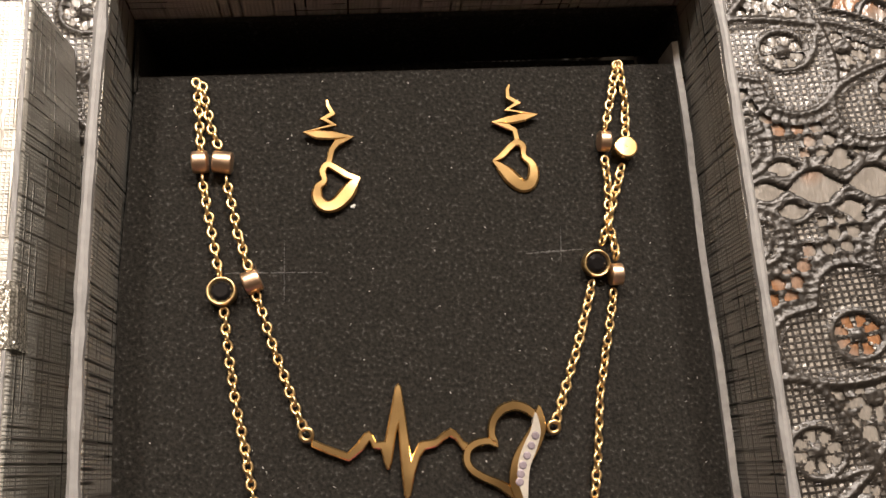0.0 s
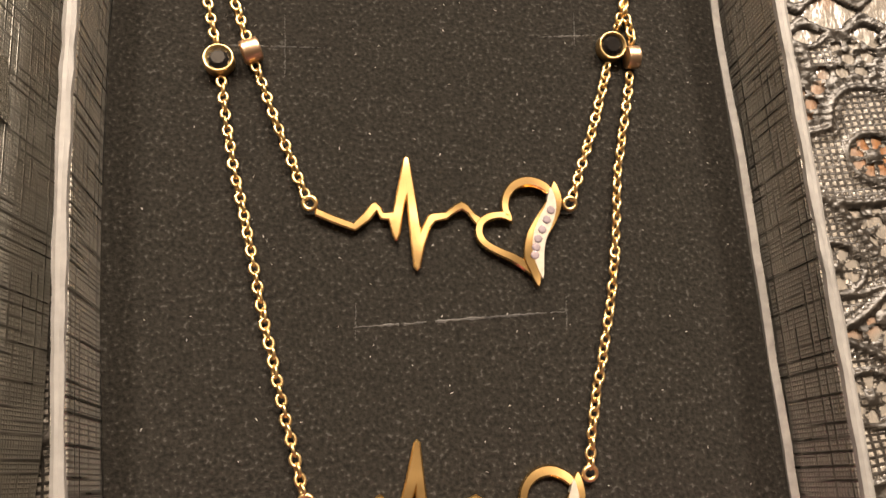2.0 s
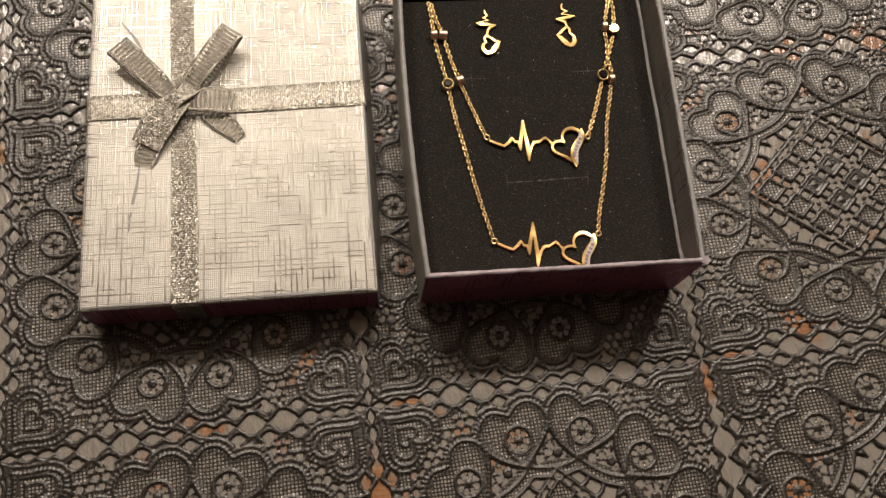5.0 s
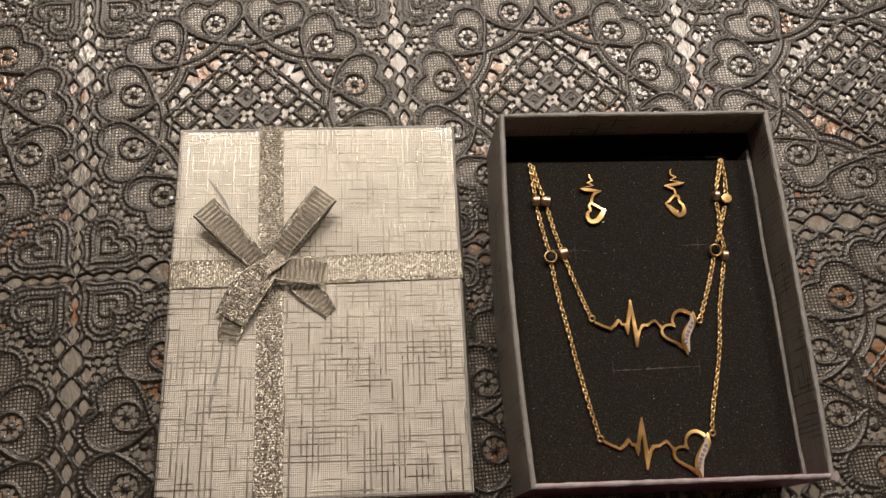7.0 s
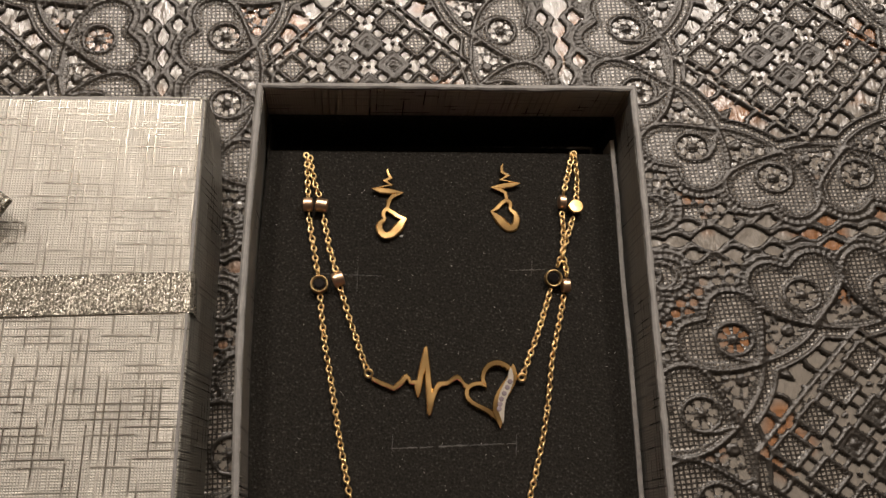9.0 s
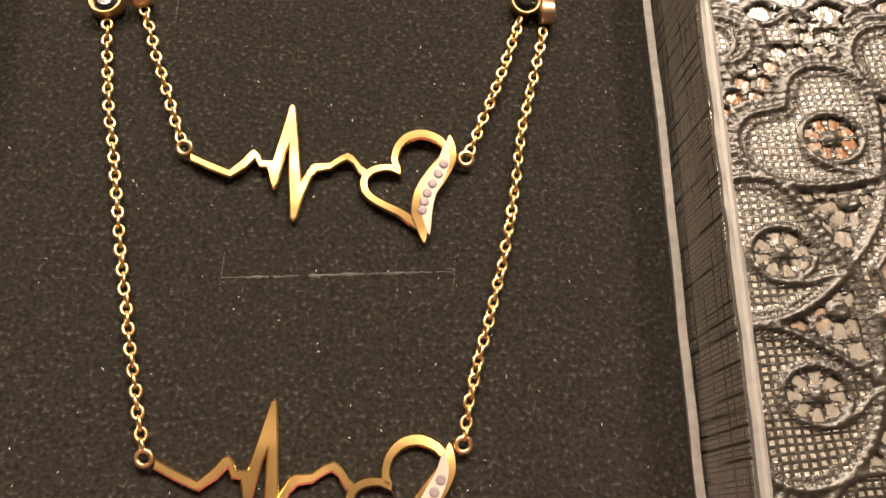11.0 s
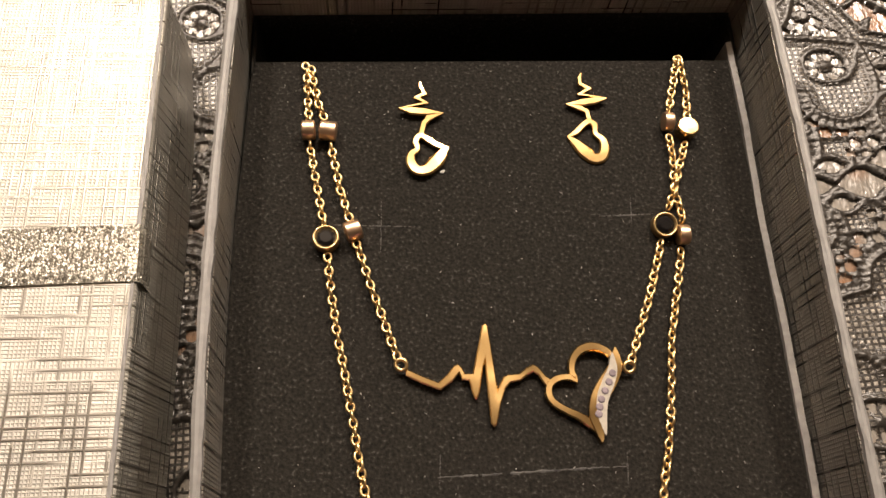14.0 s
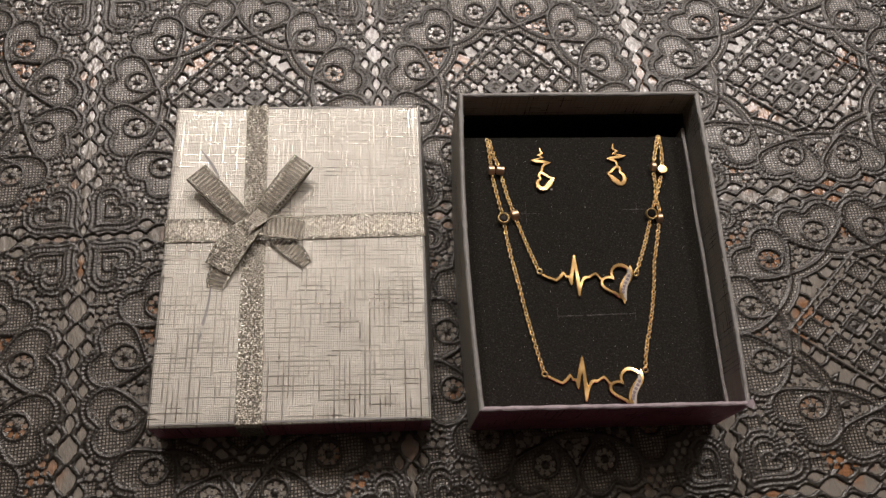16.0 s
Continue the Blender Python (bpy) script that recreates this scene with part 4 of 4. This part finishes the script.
upper = thing("necklace", "gold heartbeat necklace with short chain and open heart", "necklace", "heartbeat necklaces", "", (3.4, 5.5, FOAM_Z))
lower = thing("necklace", "gold heartbeat necklace with long chain below the other", "necklace", "heartbeat necklaces", "", (3.4, 4.5, FOAM_Z))
PIVOT = Matrix.Translation(Vector((3.4, 4.0, 0)) * CM)
pendant(upper, Matrix.Translation(Vector((0, 0, FOAM_Z + 0.045)) * CM) @ PIVOT @ Matrix.Rotation(radians(1.6), 4, "X") @ PIVOT.inverted())
pendant(lower, Matrix.Translation(Vector((-0.10, -2.965, FOAM_Z + 0.012)) * CM) @ PIVOT @ Matrix.Rotation(radians(-2.7), 4, "Z") @ Matrix.Rotation(radians(-1.0), 4, "X") @ PIVOT.inverted())

B_LEFT = [(0.90, 8.36), (0.99, 7.85), (1.15, 7.31), (1.28, 6.6), (1.48, 5.85), (1.72, 5.05), (2.02, 4.17)]
B_RIGHT = [(6.12, 8.56), (5.96, 8.0), (5.81, 7.46), (5.80, 6.9), (5.75, 6.45), (5.62, 6.15), (5.53, 5.92), (5.28, 5.15), (4.84, 4.07)]
A_LEFT = [(0.82, 8.41), (0.87, 7.9), (0.89, 7.32), (1.0, 6.55), (1.14, 5.75), (1.22, 4.95), (1.41, 3.83), (1.61, 2.69), (1.91, 1.22)]
A_RIGHT = [(6.14, 8.58), (6.16, 8.0), (6.07, 7.36), (5.93, 6.9), (5.76, 6.42), (5.80, 6.08), (5.75, 5.75), (5.60, 5.1), (5.41, 4.39), (5.17, 3.07), (4.82, 1.86), (4.70, 1.27)]
chain(B_LEFT, upper, 3, ((1.15, 7.31, 0.17), (1.48, 5.85, 0.17)))
chain(B_RIGHT, upper, 4, ((5.81, 7.46, 0.17), (5.53, 5.92, 0.2)), FOAM_Z + 0.09)
chain(A_LEFT, lower, 5, ((0.89, 7.32, 0.17), (1.14, 5.75, 0.2)))
chain(A_RIGHT, lower, 6, ((6.07, 7.36, 0.2), (5.75, 5.75, 0.17)))
barrel(1.15, 7.31, -8, upper, w=0.22)
barrel(1.48, 5.85, 20, upper, w=0.2)
barrel(5.81, 7.46, -4, upper, w=0.14)
gem(5.53, 5.92, upper, tilt=0.2)
barrel(0.89, 7.32, 2, lower)
gem(1.14, 5.75, lower)
disc(6.07, 7.36, lower)
barrel(5.75, 5.75, 0, lower, w=0.15)
ring(2.05, 4.11, upper, turn=-0.6)
ring(4.815, 4.02, upper, turn=0.3)
ring(1.93, 1.16, lower, turn=-0.5)
ring(4.69, 1.22, lower, turn=0.3)


def earring(label, zig, heart, at, lean):
    e = thing("earring", label, "earring", "heartbeat earrings", "", at)
    mid = Matrix.Translation(Vector((at[0], at[1], 0)) * CM)
    zig, heart = [(x, y, w * 1.2) for x, y, w in zig], [(x, y, w * 1.3) for x, y, w in heart]
    for name, bm, ax, z in (("pulse_drop", strip_bm(zig, 0.05, 0.0, smooth=False), lean[0], 0.035), ("open_heart", strip_bm(heart, 0.05, 0.0, per=4), lean[1], 0.03)):
        settle(part(name, bm, GOLD_PLATE), Matrix.Translation(Vector((0, 0, FOAM_Z + z)) * CM) @ mid @ Matrix.Rotation(radians(ax), 4, "X") @ Matrix.Rotation(radians(lean[2]), 4, "Y") @ mid.inverted(), e)
    return e


earring("small gold heartbeat earring beside a white lint flake", [(2.39, 8.10, 0.012), (2.40, 8.03, 0.024), (2.455, 7.92, 0.028), (2.34, 7.855, 0.026), (2.47, 7.775, 0.03), (2.10, 7.685, 0.018), (2.25, 7.655, 0.05), (2.45, 7.645, 0.05), (2.69, 7.62, 0.02), (2.50, 7.55, 0.04), (2.43, 7.46, 0.036), (2.39, 7.30, 0.036)],
        [(2.75, 7.09, 0.012), (2.62, 7.12, 0.035), (2.47, 7.22, 0.036), (2.37, 7.27, 0.036), (2.31, 7.18, 0.036), (2.33, 7.06, 0.03), (2.25, 6.98, 0.042), (2.245, 6.84, 0.055), (2.33, 6.74, 0.06), (2.46, 6.76, 0.065), (2.58, 6.88, 0.075), (2.67, 7.01, 0.055), (2.75, 7.09, 0.012)], (2.4, 7.4, FOAM_Z), (2.5, -1.0, 2.5))
earring("small gold heartbeat earring near the plain gold disc", [(4.68, 8.27, 0.012), (4.65, 8.20, 0.024), (4.65, 8.10, 0.026), (4.77, 8.02, 0.026), (4.62, 7.93, 0.03), (5.0, 7.86, 0.018), (4.84, 7.83, 0.05), (4.64, 7.80, 0.05), (4.43, 7.775, 0.02), (4.62, 7.71, 0.036), (4.70, 7.66, 0.03), (4.72, 7.53, 0.036)],
        [(4.40, 7.27, 0.012), (4.52, 7.34, 0.035), (4.62, 7.44, 0.036), (4.71, 7.50, 0.036), (4.79, 7.45, 0.036), (4.79, 7.32, 0.03), (4.88, 7.22, 0.042), (4.895, 7.08, 0.055), (4.84, 6.96, 0.06), (4.73, 6.94, 0.065), (4.62, 7.04, 0.075), (4.51, 7.17, 0.055), (4.40, 7.27, 0.012)], (4.7, 7.6, FOAM_Z), (2.0, 3.0, -2.0))


# ---- lint on the flock ----
def flecks(n, seed):
    rnd = random.Random(seed)
    bm = bmesh.new()
    for _ in range(n):
        x, y = rnd.uniform(0.3, 6.7), rnd.uniform(0.3, 8.4)
        a, ln, w = rnd.uniform(0, 6.28), rnd.uniform(0.006, 0.022), rnd.uniform(0.003, 0.006)
        d = Vector((math.cos(a), math.sin(a), rnd.uniform(-0.3, 0.6)))
        s = Vector((-math.sin(a), math.cos(a), 0))
        c = Vector((x, y, FOAM_Z + 0.012))
        vs = [bm.verts.new((c + d * i * ln + s * j * w + Vector((0, 0, k * 0.006))) * CM) for i, j, k in ((-1, 0, 0), (0, -1, 0), (1, 0, 0), (0, 1, 0), (0, 0, 1))]
        for i in range(4):
            bm.faces.new((vs[i], vs[(i + 1) % 4], vs[4]))
        bm.faces.new((vs[3], vs[2], vs[1], vs[0]))
    return bm


tagged(part("lint_specks", flecks(170, 11), LINT), "tiny pale lint specks scattered over the black flock", "lint", "", "stuff")
bmx = bmesh.new()
bmesh.ops.create_icosphere(bmx, subdivisions=2, radius=1)
for v in bmx.verts:
    k = 0.7 + 0.5 * noise.noise(v.co * 2.0)
    v.co = Vector((2.66 + v.co.x * 0.045 * k + v.co.y * 0.015, 6.75 + v.co.y * 0.035 * k, FOAM_Z + 0.012 + v.co.z * 0.02 * k)) * CM
tagged(part("lint_flake", bmx, LINT), "small white lint flake on the black flock", "lint")
